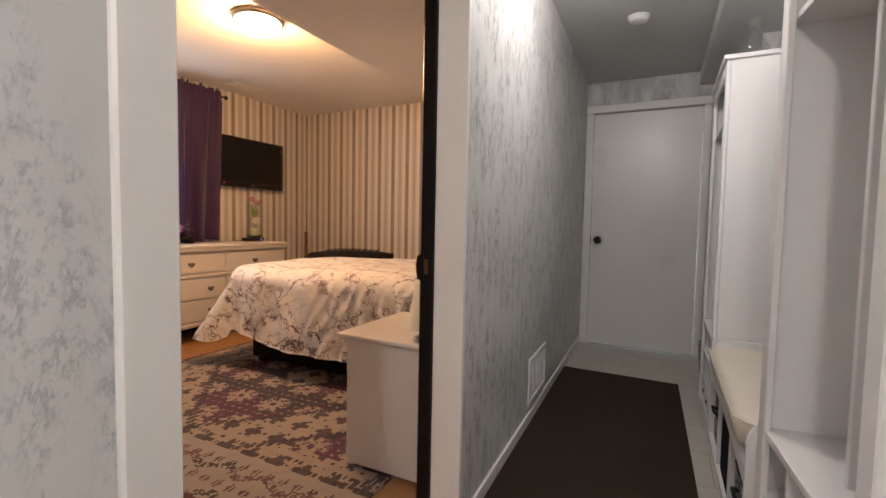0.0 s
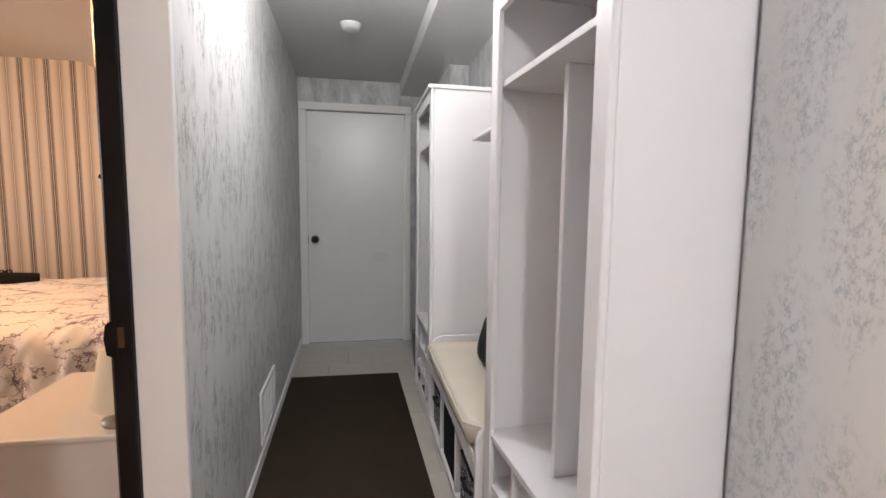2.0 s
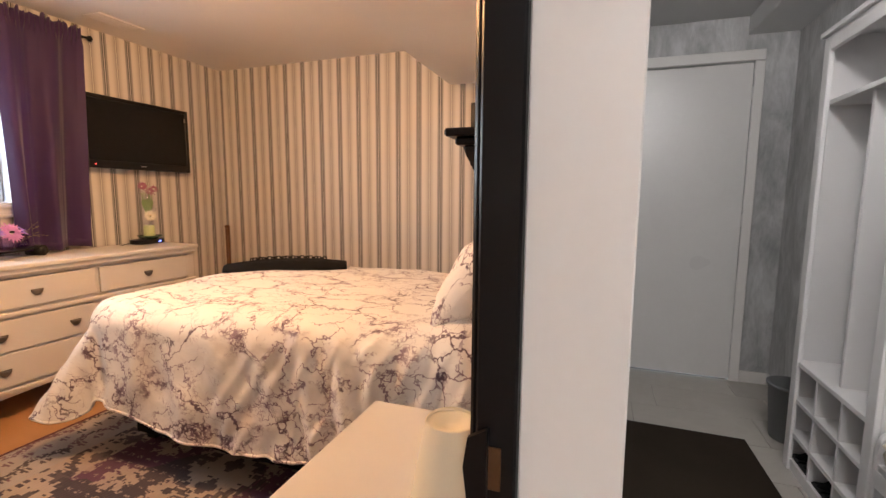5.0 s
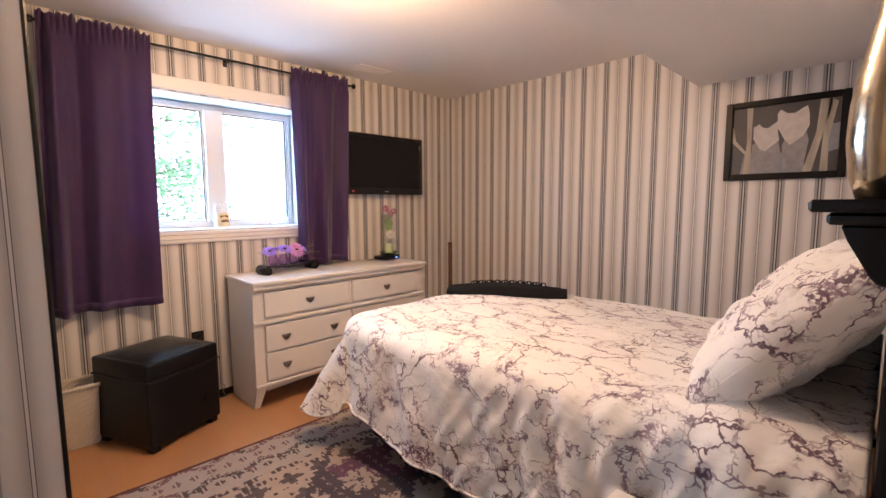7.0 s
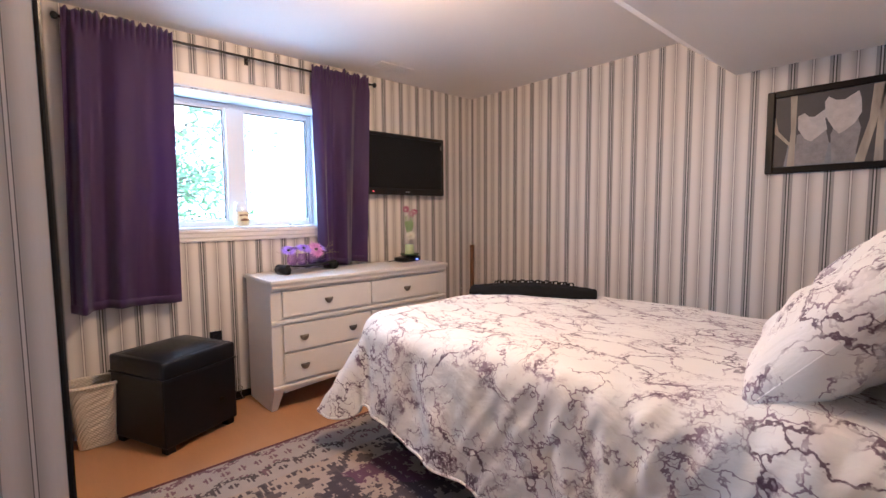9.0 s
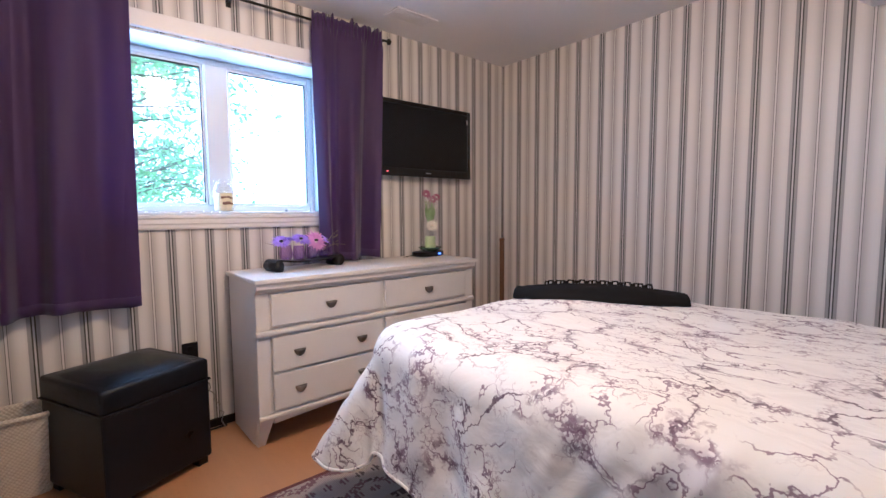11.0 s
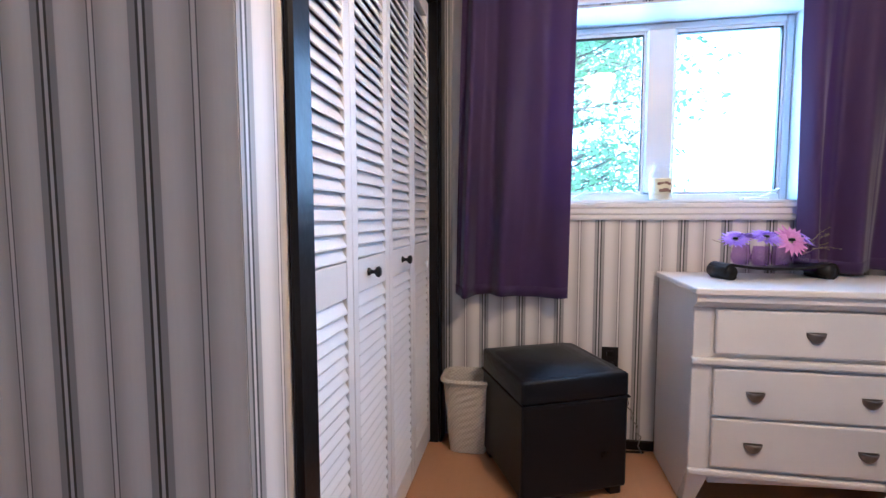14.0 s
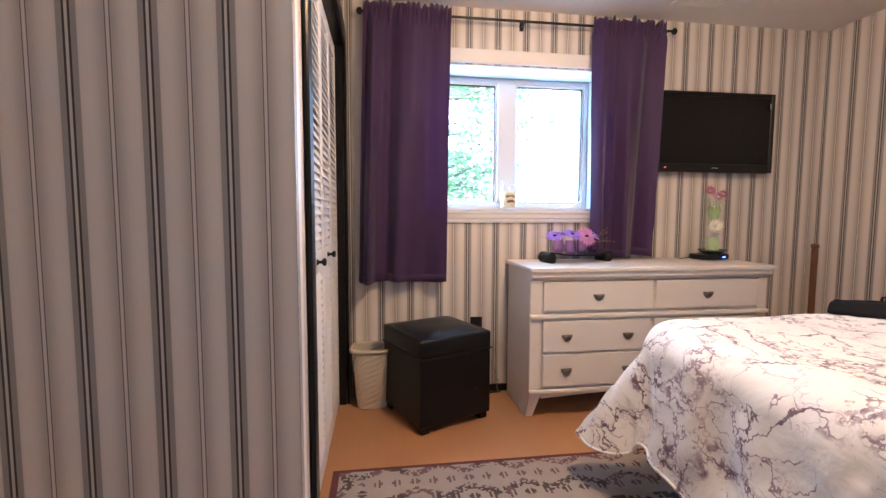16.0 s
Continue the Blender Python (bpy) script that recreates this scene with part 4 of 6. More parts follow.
def television():
    t = thing("television", "black flat television on a wall bracket with a small red light", "television", (-4.118, 5.06, 1.628), 0)
    t.matrix_world = pose(-4.118, 5.06, 1.626, 0, 0, -0.5)
    w, h = 0.405, 0.248
    part("case", box(-0.040, 0.0, -w, w, -h, h, 0.012, None, 3), M_BLACK, t)
    part("bezel", boxes([(0.0, 0.012, -w, -w + 0.028, -h, h), (0.0, 0.012, w - 0.028, w, -h, h), (0.0, 0.012, -w + 0.028, w - 0.028, h - 0.026, h), (0.0, 0.012, -w + 0.028, w - 0.028, -h, -h + 0.052)], 0.003), M_BLACK, t, "glossy black bezel")
    part("screen", box(0.0, 0.005, -w + 0.029, w - 0.029, -h + 0.053, h - 0.027), M_SCREEN, t, "dark screen")
    part("power_light", box(0.0121, 0.0135, -w + 0.060, -w + 0.070, -h + 0.022, -h + 0.028), M_RED, t, "red light")
    part("badge", box(0.0121, 0.0135, -0.022, 0.022, -h + 0.022, -h + 0.028), M_STEEL, t)
    part("sticker", box(0.0121, 0.0130, w - 0.040, w - 0.026, h - 0.095, h - 0.060), M_NICKEL, t)
    part("wall_bracket", boxes([(-0.060, -0.041, -0.10, 0.10, -0.10, 0.10)]), M_BLACK, t)


television()


def comforter():
    x_foot, y_near, y_far, z_top = -2.965, 4.04, 5.17, 0.725
    R = 0.13
    L = 0.52
    def f(u, v):
        a = -1.02 - (-1.02 - x_foot + L) * u
        t = min(1.0, max(0.0, (a + 2.95) / 0.40))
        near = L + 0.085 * t * t * (3 - 2 * t)
        b = (y_near - near) + (y_far - y_near + L + near) * v
        dx = max(0.0, x_foot - a)
        dy = (b - y_near) if b < y_near else max(0.0, b - y_far)
        d = math.hypot(dx, dy)
        cx, cy = max(a, x_foot), min(max(b, y_near), y_far)
        sag = 0.018 * noise.noise(Vector((a * 1.7, b * 1.7, 0.0))) + 0.010 * noise.noise(Vector((a * 5, b * 5, 3.0)))
        if d < 1e-6:
            crown = 0.012 * math.sin(math.pi * min(1, max(0, (b - y_near) / (y_far - y_near))))
            puff = 0.045 * min(1.0, max(0.0, (a + 1.62) / 0.30)) ** 2
            return Vector((a, b, z_top + crown + sag + puff))
        nx, ny = -dx / d, dy / d
        arc = R * math.pi / 2
        corner = abs(2 * nx * ny)
        dd = d * max(abs(nx), abs(ny)) * (1 + 0.28 * corner)
        if dd < arc:
            h, drop = R * math.sin(dd / R), R * (1 - math.cos(dd / R))
        else:
            rest = dd - arc
            lean = 0.10 + 0.42 * corner ** 2
            h, drop = R + rest * lean, R + rest * math.sqrt(1 - lean * lean)
        s = (a if abs(ny) > abs(nx) else b)
        depth = min(1.0, dd / (arc + 0.25))
        fold = 0.015 * math.sin(s * 11 + 1.5 * math.sin(s * 5 + 1.0) + dd * 3.2) + 0.013 * math.sin(s * 34 + 2.5 * math.sin(s * 4) - dd * 9) * (1.5 if s > -1.9 and abs(ny) > abs(nx) else 0.7) + 0.012 * noise.noise(Vector((a * 9, b * 9, 1.0)))
        if abs(ny) > abs(nx):
            pull = min(1.0, max(0.0, (a + 2.45) / 0.9))
            ph = 31 * (s + 0.55 * dd) + 1.6 * noise.noise(Vector((s * 2.6, dd * 2.0, 7.0)))
            fold += 0.026 * pull * (0.75 - abs(math.sin(ph)) ** 0.7) * (0.55 + 0.9 * abs(noise.noise(Vector((s * 3.1, dd * 1.5, 2.0)))))
            fold += 0.007 * pull * math.sin(74 * (s + 0.5 * dd) + 3.0 * noise.noise(Vector((s * 5, dd * 3, 4.0))))
        fold *= depth * (1 - 0.6 * corner)
        hang = 0.007 * math.sin(s * 7 + 1) * depth
        puff = 0.045 * min(1.0, max(0.0, (a + 1.62) / 0.30)) ** 2 * (1 - depth)
        return Vector((cx + nx * (h + fold), cy + ny * (h + fold), z_top + sag * (1 - depth) - drop + hang + puff))
    q = thing("comforter", "white comforter with purple marble veins draped over the bed", "comforter")
    part("cloth", sheet(260, 210, f, 0.010), M_BED, q, "", True)
    edge = [f(i / 120, 0.0) for i in range(121)] + [f(1.0, i / 90) for i in range(1, 91)] + [f(1 - i / 120, 1.0) for i in range(1, 121)]
    part("hem", tube(edge, 0.006, 6), M_BED, q, "stitched hem", True)


comforter()
bed = thing("bed", "double bed with a black base, under a marbled comforter", "bed")
part("mattress", box(-2.98, -1.02, 3.99, 5.24, 0.36, 0.695, 0.03, None, 3), M_LAM, bed)
part("base", box(-2.93, -1.03, 4.03, 5.19, 0.05, 0.359, 0.01), M_CLOTHK, bed, "black fabric bed base")
part("headboard", box(-1.012, -0.968, 3.93, 5.30, 0.10, 0.93, 0.012, None, 2), M_BLACKP, bed, "black headboard")
for x in (-2.88, -1.12):
    for y in (4.09, 5.13):
        part("leg", box(x - 0.025, x + 0.025, y - 0.025, y + 0.025, 0.011, 0.051), M_BLACK, bed)


def pillow(name, m, sx, sy, sz, mat, label, wrinkle=0.01, seed=0, group=""):
    def f(u, v, side):
        a, b = 2 * u - 1, 2 * v - 1
        t = (max(0.0, 1 - abs(a) ** 2.6) * max(0.0, 1 - abs(b) ** 2.6)) ** 0.42
        pinch = 1 - 0.05 * (a * a) * (1 - b * b) - 0.0
        pinch2 = 1 - 0.05 * (b * b) * (1 - a * a)
        wv = wrinkle * (noise.noise(Vector((a * 2.2 + seed, b * 5, seed + side))) + 0.5 * noise.noise(Vector((a * 3.0 + b * 4 + seed, b * 9, seed + 4.0 * side)))) * t
        return Vector((a * sx / 2 * pinch2, b * sy / 2 * pinch, side * (sz / 2 * t + wv + 0.001)))
    bm = bmesh.new()
    n = 36
    for side in (1, -1):
        g = [[bm.verts.new(f(i / n, j / n, side)) for j in range(n + 1)] for i in range(n + 1)]
        for i in range(n):
            for j in range(n):
                bm.faces.new((g[i][j], g[i + 1][j], g[i + 1][j + 1], g[i][j + 1]))
    bmesh.ops.remove_doubles(bm, verts=bm.verts, dist=0.0025)
    ob = thing(name, label, "pillow", group=group)
    ob.matrix_world = m
    part("cover", bm, mat, ob, "", True)
    n2 = [Vector((a * sx / 2 * 0.995, b * sy / 2 * 0.995, 0)) for a, b in ((-1, -1), (1, -1), (1, 1), (-1, 1), (-1, -1))]
    part("piping", tube(n2, 0.0022, 6), mat, ob)
    return ob


pillow("pillow", pose(-1.205, 4.35, 0.950, 0, -50, 0), 0.58, 0.70, 0.24, M_BED, "plump marbled purple and white pillow against the headboard", 0.035, 1, "pillows on the bed")
pillow("pillow", pose(-1.18, 4.98, 0.885, 0, -45, 2), 0.50, 0.62, 0.19, M_BED, "plump marbled purple and white pillow against the headboard", 0.035, 5, "pillows on the bed")


def garment():
    g = thing("folded_black_garment", "folded black ruffled cloth lying on the marbled comforter", "garment", (-2.70, 4.90, 0.742), 32)
    def f(u, v):
        a, b = 2 * u - 1, 2 * v - 1
        w = 0.135 * (1 - 0.35 * a * a)
        h = 0.042 * (1 - b ** 4) * (0.70 + 0.6 * (1 - a * a)) + 0.006 * noise.noise(Vector((a * 9, b * 4, 0)))
        if b > 0.55:
            h += 0.020 * abs(math.sin(a * 34)) * (b - 0.55) * 2 * (1 - a * a)
        return Vector((a * 0.365, b * w, h))
    part("cloth", sheet(90, 16, f, 0.010), M_CLOTHK, g, "", True)
    bm = bmesh.new()
    for i in range(26):
        a = -0.75 + 1.5 * i / 25
        x = a * 0.30
        r = 0.010 + 0.006 * math.sin(i * 2.3)
        tube([(x - r, 0.062, 0.042 * (1 - 0.4 * a * a)), (x - r * 0.6, 0.072, 0.058 - 0.018 * a * a + r * 0.5), (x + r * 0.6, 0.070, 0.060 - 0.018 * a * a + r * 0.4), (x + r, 0.064, 0.042 * (1 - 0.4 * a * a))], 0.005, 5, bm)
    part("ruffle", bm, M_CLOTHK, g)


garment()


def nightstand():
    n = thing("nightstand", "small cream white nightstand between door and bed", "nightstand")
    x0, x1, y0, y1 = -1.435, -1.00, 3.235, 3.715
    part("top", box(x0 - 0.035, x1 + 0.01, y0 - 0.025, y1 + 0.03, 0.560, 0.580, 0.006, None, 2), M_DRESS, n)
    part("side_panel", box(x0 + 0.005, x1, y0, y0 + 0.018, 0.02, 0.559, 0.002), M_DRESS, n)
    part("side_panel", box(x0 + 0.005, x1, y1 - 0.018, y1, 0.02, 0.559, 0.002), M_DRESS, n)
    part("back_panel", box(x1 - 0.012, x1 - 0.001, y0 + 0.019, y1 - 0.019, 0.02, 0.559), M_DRESS, n)
    for z0, z1 in ((0.335, 0.53), (0.09, 0.325)):
        dr = part("drawer", box(x0 - 0.008, x0 + 0.012, y0 + 0.02, y1 - 0.02, z0, z1, 0.005, None, 2), M_DRESS, n)
        part("knob", tube([(x0 - 0.008, (y0 + y1) / 2, (z0 + z1) / 2), (x0 - 0.030, (y0 + y1) / 2, (z0 + z1) / 2)], 0.011, 12), M_NICKEL, dr)
    for y in (y0 + 0.001, y1 - 0.019):
        out = [(x0 - 0.026, 0.559), (x0 + 0.004, 0.559), (x0 + 0.004, 0.50), (x0 - 0.002, 0.515), (x0 - 0.006, 0.54), (x0 - 0.020, 0.555)]
        part("bracket", prism(out, "y", y, y + 0.018), M_DRESS, n)
    for y in (y0 + 0.001, y1 - 0.041):
        part("foot", box(x0, x0 + 0.04, y, y + 0.04, 0.011, 0.085, 0.003), M_DRESS, n)


nightstand()
tl = thing("table_lamp", "small unlit cream-shaded table lamp on the nightstand", "lamp", (-1.078, 3.288, 0.5805))
part("base", lathe([(0, 0), (0.050, 0), (0.053, 0.006), (0.050, 0.014), (0.030, 0.022), (0.010, 0.028), (0.008, 0.05), (0.008, 0.10), (0.0, 0.10)], 28), M_STEEL, tl, "brushed silver base", True)
part("shade", lathe([(0.078, 0.055), (0.046, 0.230), (0.044, 0.233), (0.042, 0.229), (0.075, 0.057), (0.078, 0.055)], 36), M_SHADE, tl, "cream tapered shade", True)
part("shade_top", lathe([(0.043, 0.227), (0.024, 0.227), (0.018, 0.219), (0.0, 0.219)], 28), M_SHADE, tl, "", True)


def ottoman():
    o = thing("storage_ottoman", "square black leather ottoman with a padded lid", "ottoman", (-3.925, 3.258, 0), 24)
    s = 0.218
    part("body", box(-s + 0.001, s - 0.001, -s + 0.001, s - 0.001, 0.035, 0.389, 0.010, None, 2), M_LEATH, o)
    part("lid", box(-s - 0.001, s + 0.001, -s - 0.001, s + 0.001, 0.3895, 0.484, 0.014, None, 3), M_LEATH, o, "", True)
    def f(u, v):
        a, b = 2 * u - 1, 2 * v - 1
        return (a * (s - 0.014), b * (s - 0.014), 0.477 + 0.030 * (1 - a ** 4) * (1 - b ** 4))
    part("cushion_top", sheet(24, 24, f, 0.004), M_LEATH, o, "", True)
    part("seam", tube([(-s - 0.001, -s - 0.001, 0.3905), (s + 0.001, -s - 0.001, 0.3905), (s + 0.001, s + 0.001, 0.3905), (-s - 0.001, s + 0.001, 0.3905), (-s - 0.001, -s - 0.001, 0.3905)], 0.005, 6), M_LEATH, o)
    for a in (-1, 1):
        for b in (-1, 1):
            part("foot", box(a * 0.180 - 0.024, a * 0.180 + 0.024, b * 0.180 - 0.024, b * 0.180 + 0.024, 0.0, 0.0345, 0.003), M_BLACK, o)


ottoman()


def bin_basket():
    b = thing("wicker_basket", "small cream wicker waste basket between closet and ottoman", "basket", (-4.068, 2.905, 0))
    bm = bmesh.new()
    rows = 22
    n = 40
    def ring(k, inner=0.0):
        t = k / rows
        w, d = 0.082 + 0.030 * t - inner, 0.066 + 0.022 * t - inner
        z = 0.004 + 0.335 * t
        pts = []
        for i in range(n):
            a = 6.2832 * i / n
            c, s = math.cos(a), math.sin(a)
            rx = (abs(c) ** 0.45) * (1 if c > 0 else -1)
            ry = (abs(s) ** 0.45) * (1 if s > 0 else -1)
            wv = 0.0025 * ((i + k) % 2)
            pts.append(bm.verts.new((rx * (d + wv), ry * (w + wv), z)))
        return pts
    rs = [ring(k) for k in range(rows + 1)] + [ring(k, 0.008) for k in range(rows, 0, -1)]
    for p, q in zip(rs, rs[1:]):
        for i in range(n):
            bm.faces.new((p[i], p[(i + 1) % n], q[(i + 1) % n], q[i]))
    bm.faces.new(rs[0][::-1])
    bm.faces.new(rs[-1])
    part("body", bm, M_BIN, b)
    pts = [(0.092 * (abs(math.cos(a)) ** 0.45) * (1 if math.cos(a) > 0 else -1), 0.116 * (abs(math.sin(a)) ** 0.45) * (1 if math.sin(a) > 0 else -1), 0.338) for a in [6.2832 * i / 40 for i in range(41)]]
    part("rim", tube(pts, 0.011, 8), M_BIN, b)


bin_basket()


def flower(bm_pet, bm_mid, c, tilt, r, petals, seed):
    rnd = random.Random(seed)
    q = Euler(tilt).to_matrix()
    for ring, (rr, up) in enumerate(((1.0, 0.15), (0.78, 0.45))):
        for i in range(petals):
            a = 6.2832 * (i + 0.5 * ring) / petals + rnd.uniform(-0.08, 0.08)
            u = Vector((math.cos(a), math.sin(a), 0))
            w = Vector((-u.y, u.x, 0))
            z = up * rnd.uniform(0.7, 1.3)
            p = [u * r * 0.12, u * r * 0.55 * rr + w * r * 0.13 + Vector((0, 0, r * z * 0.5)), u * r * rr * rnd.uniform(0.88, 1.05) + Vector((0, 0, r * z * 0.35)), u * r * 0.55 * rr - w * r * 0.13 + Vector((0, 0, r * z * 0.5))]
            bm_pet.faces.new([bm_pet.verts.new(c + q @ v) for v in p])
    for k in range(1):
        t = q @ Vector((0, 0, r * 0.10))
        lathe([(0, -0.004), (r * 0.16, -0.002), (r * 0.15, r * 0.10), (0, r * 0.14)], 10, bm_mid, tuple(c + t))


def vase_set():
    s = thing("flower_centerpiece", "purple daisies in lilac cups on a black scroll stand", "centerpiece", (-4.000, 4.100, 0.8305), 102)
    # scroll stand along local x
    L = 0.195
    top = []
    for i in range(21):
        t = -1 + 2 * i / 20
        top.append((t * L, 0.058 - 0.018 * (1 - t * t)))
    curl_r = [(L + 0.024 * math.cos(a) + 0.0, 0.030 + 0.028 * math.sin(a)) for a in [math.pi / 2 - i * 0.45 for i in range(1, 10)]]
    curl_l = [(-x, z) for x, z in curl_r]
    path = [(x, -0.0, z) for x, z in (list(reversed(curl_l)) + top + curl_r)]
    bm = bmesh.new()
    hw = 0.052
    t_ = 0.010
    pv = [Vector(p) for p in path]
    rows = []
    for i, p in enumerate(pv):
        d = (pv[min(i + 1, len(pv) - 1)] - pv[max(i - 1, 0)]).normalized()
        nrm = Vector((-d.z, 0, d.x))
        rows.append([bm.verts.new(p + nrm * sgn * t_ / 2 + Vector((0, w, 0))) for sgn, w in ((1, -hw), (1, hw), (-1, hw), (-1, -hw))])
    for a, b in zip(rows, rows[1:]):
        for k in range(4):
            bm.faces.new((a[k], a[(k + 1) % 4], b[(k + 1) % 4], b[k]))
    bm.faces.new(rows[0]); bm.faces.new(rows[-1][::-1])
    part("stand", bm, M_BLACK, s, "black scroll-ended stand")
    for side in (-1, 1):
        b = bmesh.new()
        tube([(side * (L + 0.004), -hw, 0.029), (side * (L + 0.004), hw, 0.029)], 0.0275, 20, b)
        part("scroll", b, M_BLACK, s, "", True)
    xs = (-0.125, -0.045, 0.035, 0.115)
    for i, x in enumerate(xs):
        zb = 0.058 - 0.018 * (1 - (x / L) ** 2) + 0.004
        cup = part("cup", lathe([(0, 0), (0.022, 0), (0.032, 0.014), (0.036, 0.034), (0.030, 0.064), (0.027, 0.080), (0.025, 0.080), (0.028, 0.062), (0.033, 0.034), (0.029, 0.016), (0.020, 0.006), (0, 0.006)], 22, None, (x, 0, zb)), M_PURPG, s, "lilac glass cup", True)
    for i, (x, y, z, r, tl_, m) in enumerate(((-0.150, 0.0, 0.125, 0.040, (0.5, -0.3, 0), 0), (-0.115, 0.02, 0.128, 0.040, (-0.3, 0, 0), 0), (-0.045, -0.02, 0.132, 0.044, (0.5, 0, 0), 0), (-0.02, 0.02, 0.137, 0.040, (-0.3, 0, 0), 0), (0.045, -0.03, 0.122, 0.048, (1.1, 0.1, 0), 1), (0.105, 0.0, 0.130, 0.042, (0.4, 0.4, 0), 0))):
        bp, bc = bmesh.new(), bmesh.new()
        flower(bp, bc, Vector((x, y, z + 0.024)), tl_, r * 1.5, 17, i)
        fl = part("blossom", bp, M_PINKP if m else M_PURPLEP, s, "pink daisy" if m else "purple daisy")
        part("center", bc, M_BLACK, fl)
    bm = bmesh.new()
    rnd = random.Random(2)
    for k in range(7):
        x0 = 0.12
        d = Vector((rnd.uniform(0.5, 1), rnd.uniform(-0.3, 0.3), rnd.uniform(0.1, 0.8))).normalized()
        pts = [Vector((x0, 0, 0.09)) + d * 0.13 * t + Vector((0, 0, 0.02 * math.sin(t * 3))) for t in (0, 0.35, 0.7, 1.0)]
        tube(pts, [0.0014, 0.0012, 0.001, 0.0006], 4, bm)
        for q in range(5):
            p = pts[1].lerp(pts[3], q / 4)
            e = Vector((rnd.uniform(-1, 1), rnd.uniform(-1, 1), rnd.uniform(-0.3, 1))) * 0.014
            tube([p, p + e], [0.0016, 0.0022], 4, bm)
    part("twigs", bm, M_TWIG, s, "dry branching twigs")
    part("twig", tube([(-0.15, 0, 0.11), (-0.19, 0.01, 0.135), (-0.23, 0.02, 0.15)], 0.0010, 4), M_TWIG, s)


vase_set()


def cable_box():
    b = thing("cable_box", "flat black media box with blue light on the dresser", "media box", (-4.045, 5.00, 0.8305), 12)
    pts = []
    for i in range(32):
        a = 6.2832 * i / 32
        c, s = math.cos(a), math.sin(a)
        pts.append((0.075 * abs(c) ** 0.6 * (1 if c > 0 else -1), 0.118 * abs(s) ** 0.6 * (1 if s > 0 else -1)))
    part("shell", prism(pts, "z", 0.004, 0.034, 0.004), M_BLACK, b)
    part("display", box(0.070, 0.0775, 0.020, 0.045, 0.014, 0.022), M_BLUE, b, "blue light")
    part("cord", tube([(-0.05, -0.10, 0.01), (-0.06, -0.15, 0.004), (-0.08, -0.17, -0.002), (-0.10, -0.18, -0.006)], 0.003, 6), M_BLACK, b)
    v = thing("candle_vase", "tall glass cylinder with green candle and silk flowers", "vase", (-4.045, 5.02, 0.865))
    part("dish", lathe([(0, 0), (0.045, 0), (0.055, 0.008), (0.080, 0.022), (0.083, 0.026), (0.078, 0.027), (0.050, 0.014), (0, 0.010)], 30), plain("green_glaze", (0.10, 0.17, 0.09), 0.25), v, "dark green dish", True)
    part("cylinder", lathe([(0.056, 0.016), (0.059, 0.020), (0.059, 0.37), (0.057, 0.372), (0.0555, 0.37), (0.0555, 0.020)], 32), M_GLASS, v, "clear glass cylinder", True)
    part("candle", lathe([(0, 0.016), (0.036, 0.016), (0.037, 0.02), (0.036, 0.098), (0.030, 0.102), (0, 0.098)], 26), M_GREENW, v, "pale green candle", True)
    bp, bc = bmesh.new(), bmesh.new()
    flower(bp, bc, Vector((0.036, -0.012, 0.175)), (0, 1.35, -0.5), 0.050, 14, 3)
    fl = part("white_blossom", bp, M_WHITEP, v, "white daisy")
    part("center", bc, M_WAX, fl)
    bm = bmesh.new()
    for k in range(6):
        a = k * 1.1
        tube([(0.012 * math.cos(a), 0.012 * math.sin(a), 0.16), (0.018 * math.cos(a), 0.018 * math.sin(a), 0.26), (0.030 * math.cos(a), 0.040 * math.sin(a), 0.345)], [0.003, 0.004, 0.002], 6, bm)
    for k in range(14):
        a = k * 2.4
        c, q = math.cos(a), math.sin(a)
        tube([(0.006 * c, 0.006 * q, 0.185), (0.020 * c, 0.020 * q, 0.235), (0.036 * c, 0.036 * q, 0.285 + 0.012 * math.sin(k * 1.7))], [0.003, 0.010, 0.003], 5, bm)
    part("stems", bm, M_STEM, v, "green stems")
    for k, (y, z, x) in enumerate(((-0.05, 0.375, 0.02), (0.0, 0.34, 0.03), (0.042, 0.358, 0.02), (-0.02, 0.385, -0.01))):
        bp, bc = bmesh.new(), bmesh.new()
        flower(bp, bc, Vector((x, y, z + 0.012)), (0.2, 1.0, 0), 0.038, 9, 20 + k)
        fl = part("orchid", bp, M_MAUVEP, v, "mauve and white silk orchid")
        part("lip", bc, M_WHITEP, fl)


cable_box()

jar = thing("jar_candle", "glass jar candle with printed label on the sill", "candle", (-4.285, 3.765, WZ0 + 0.0075))
jar.scale = (1.3, 1.3, 1.3)
part("wax", lathe([(0, 0.004), (0.036, 0.004), (0.037, 0.010), (0.037, 0.078), (0, 0.078)], 24), M_WAX, jar, "cream wax", True)
part("glass", lathe([(0, 0), (0.040, 0), (0.042, 0.006), (0.042, 0.095), (0.034, 0.108), (0.034, 0.122), (0.032, 0.122), (0.032, 0.107), (0.0395, 0.094), (0.0395, 0.008)], 28), M_GLASS, jar, "clear glass jar", True)
part("lid", lathe([(0.0, 0.122), (0.036, 0.122), (0.038, 0.126), (0.034, 0.132), (0.0, 0.136)], 24), M_GLASS, jar, "", True)
lb = sheet(10, 1, lambda u, v: (0.0432 * math.cos((u - 0.5) * 1.3), 0.0432 * math.sin((u - 0.5) * 1.3), 0.022 + 0.052 * v), 0.0004)
part("label", lb, plain("paper_label", (0.70, 0.60, 0.34), 0.6, 0, 0.1, 60), jar)
bm = bmesh.new()
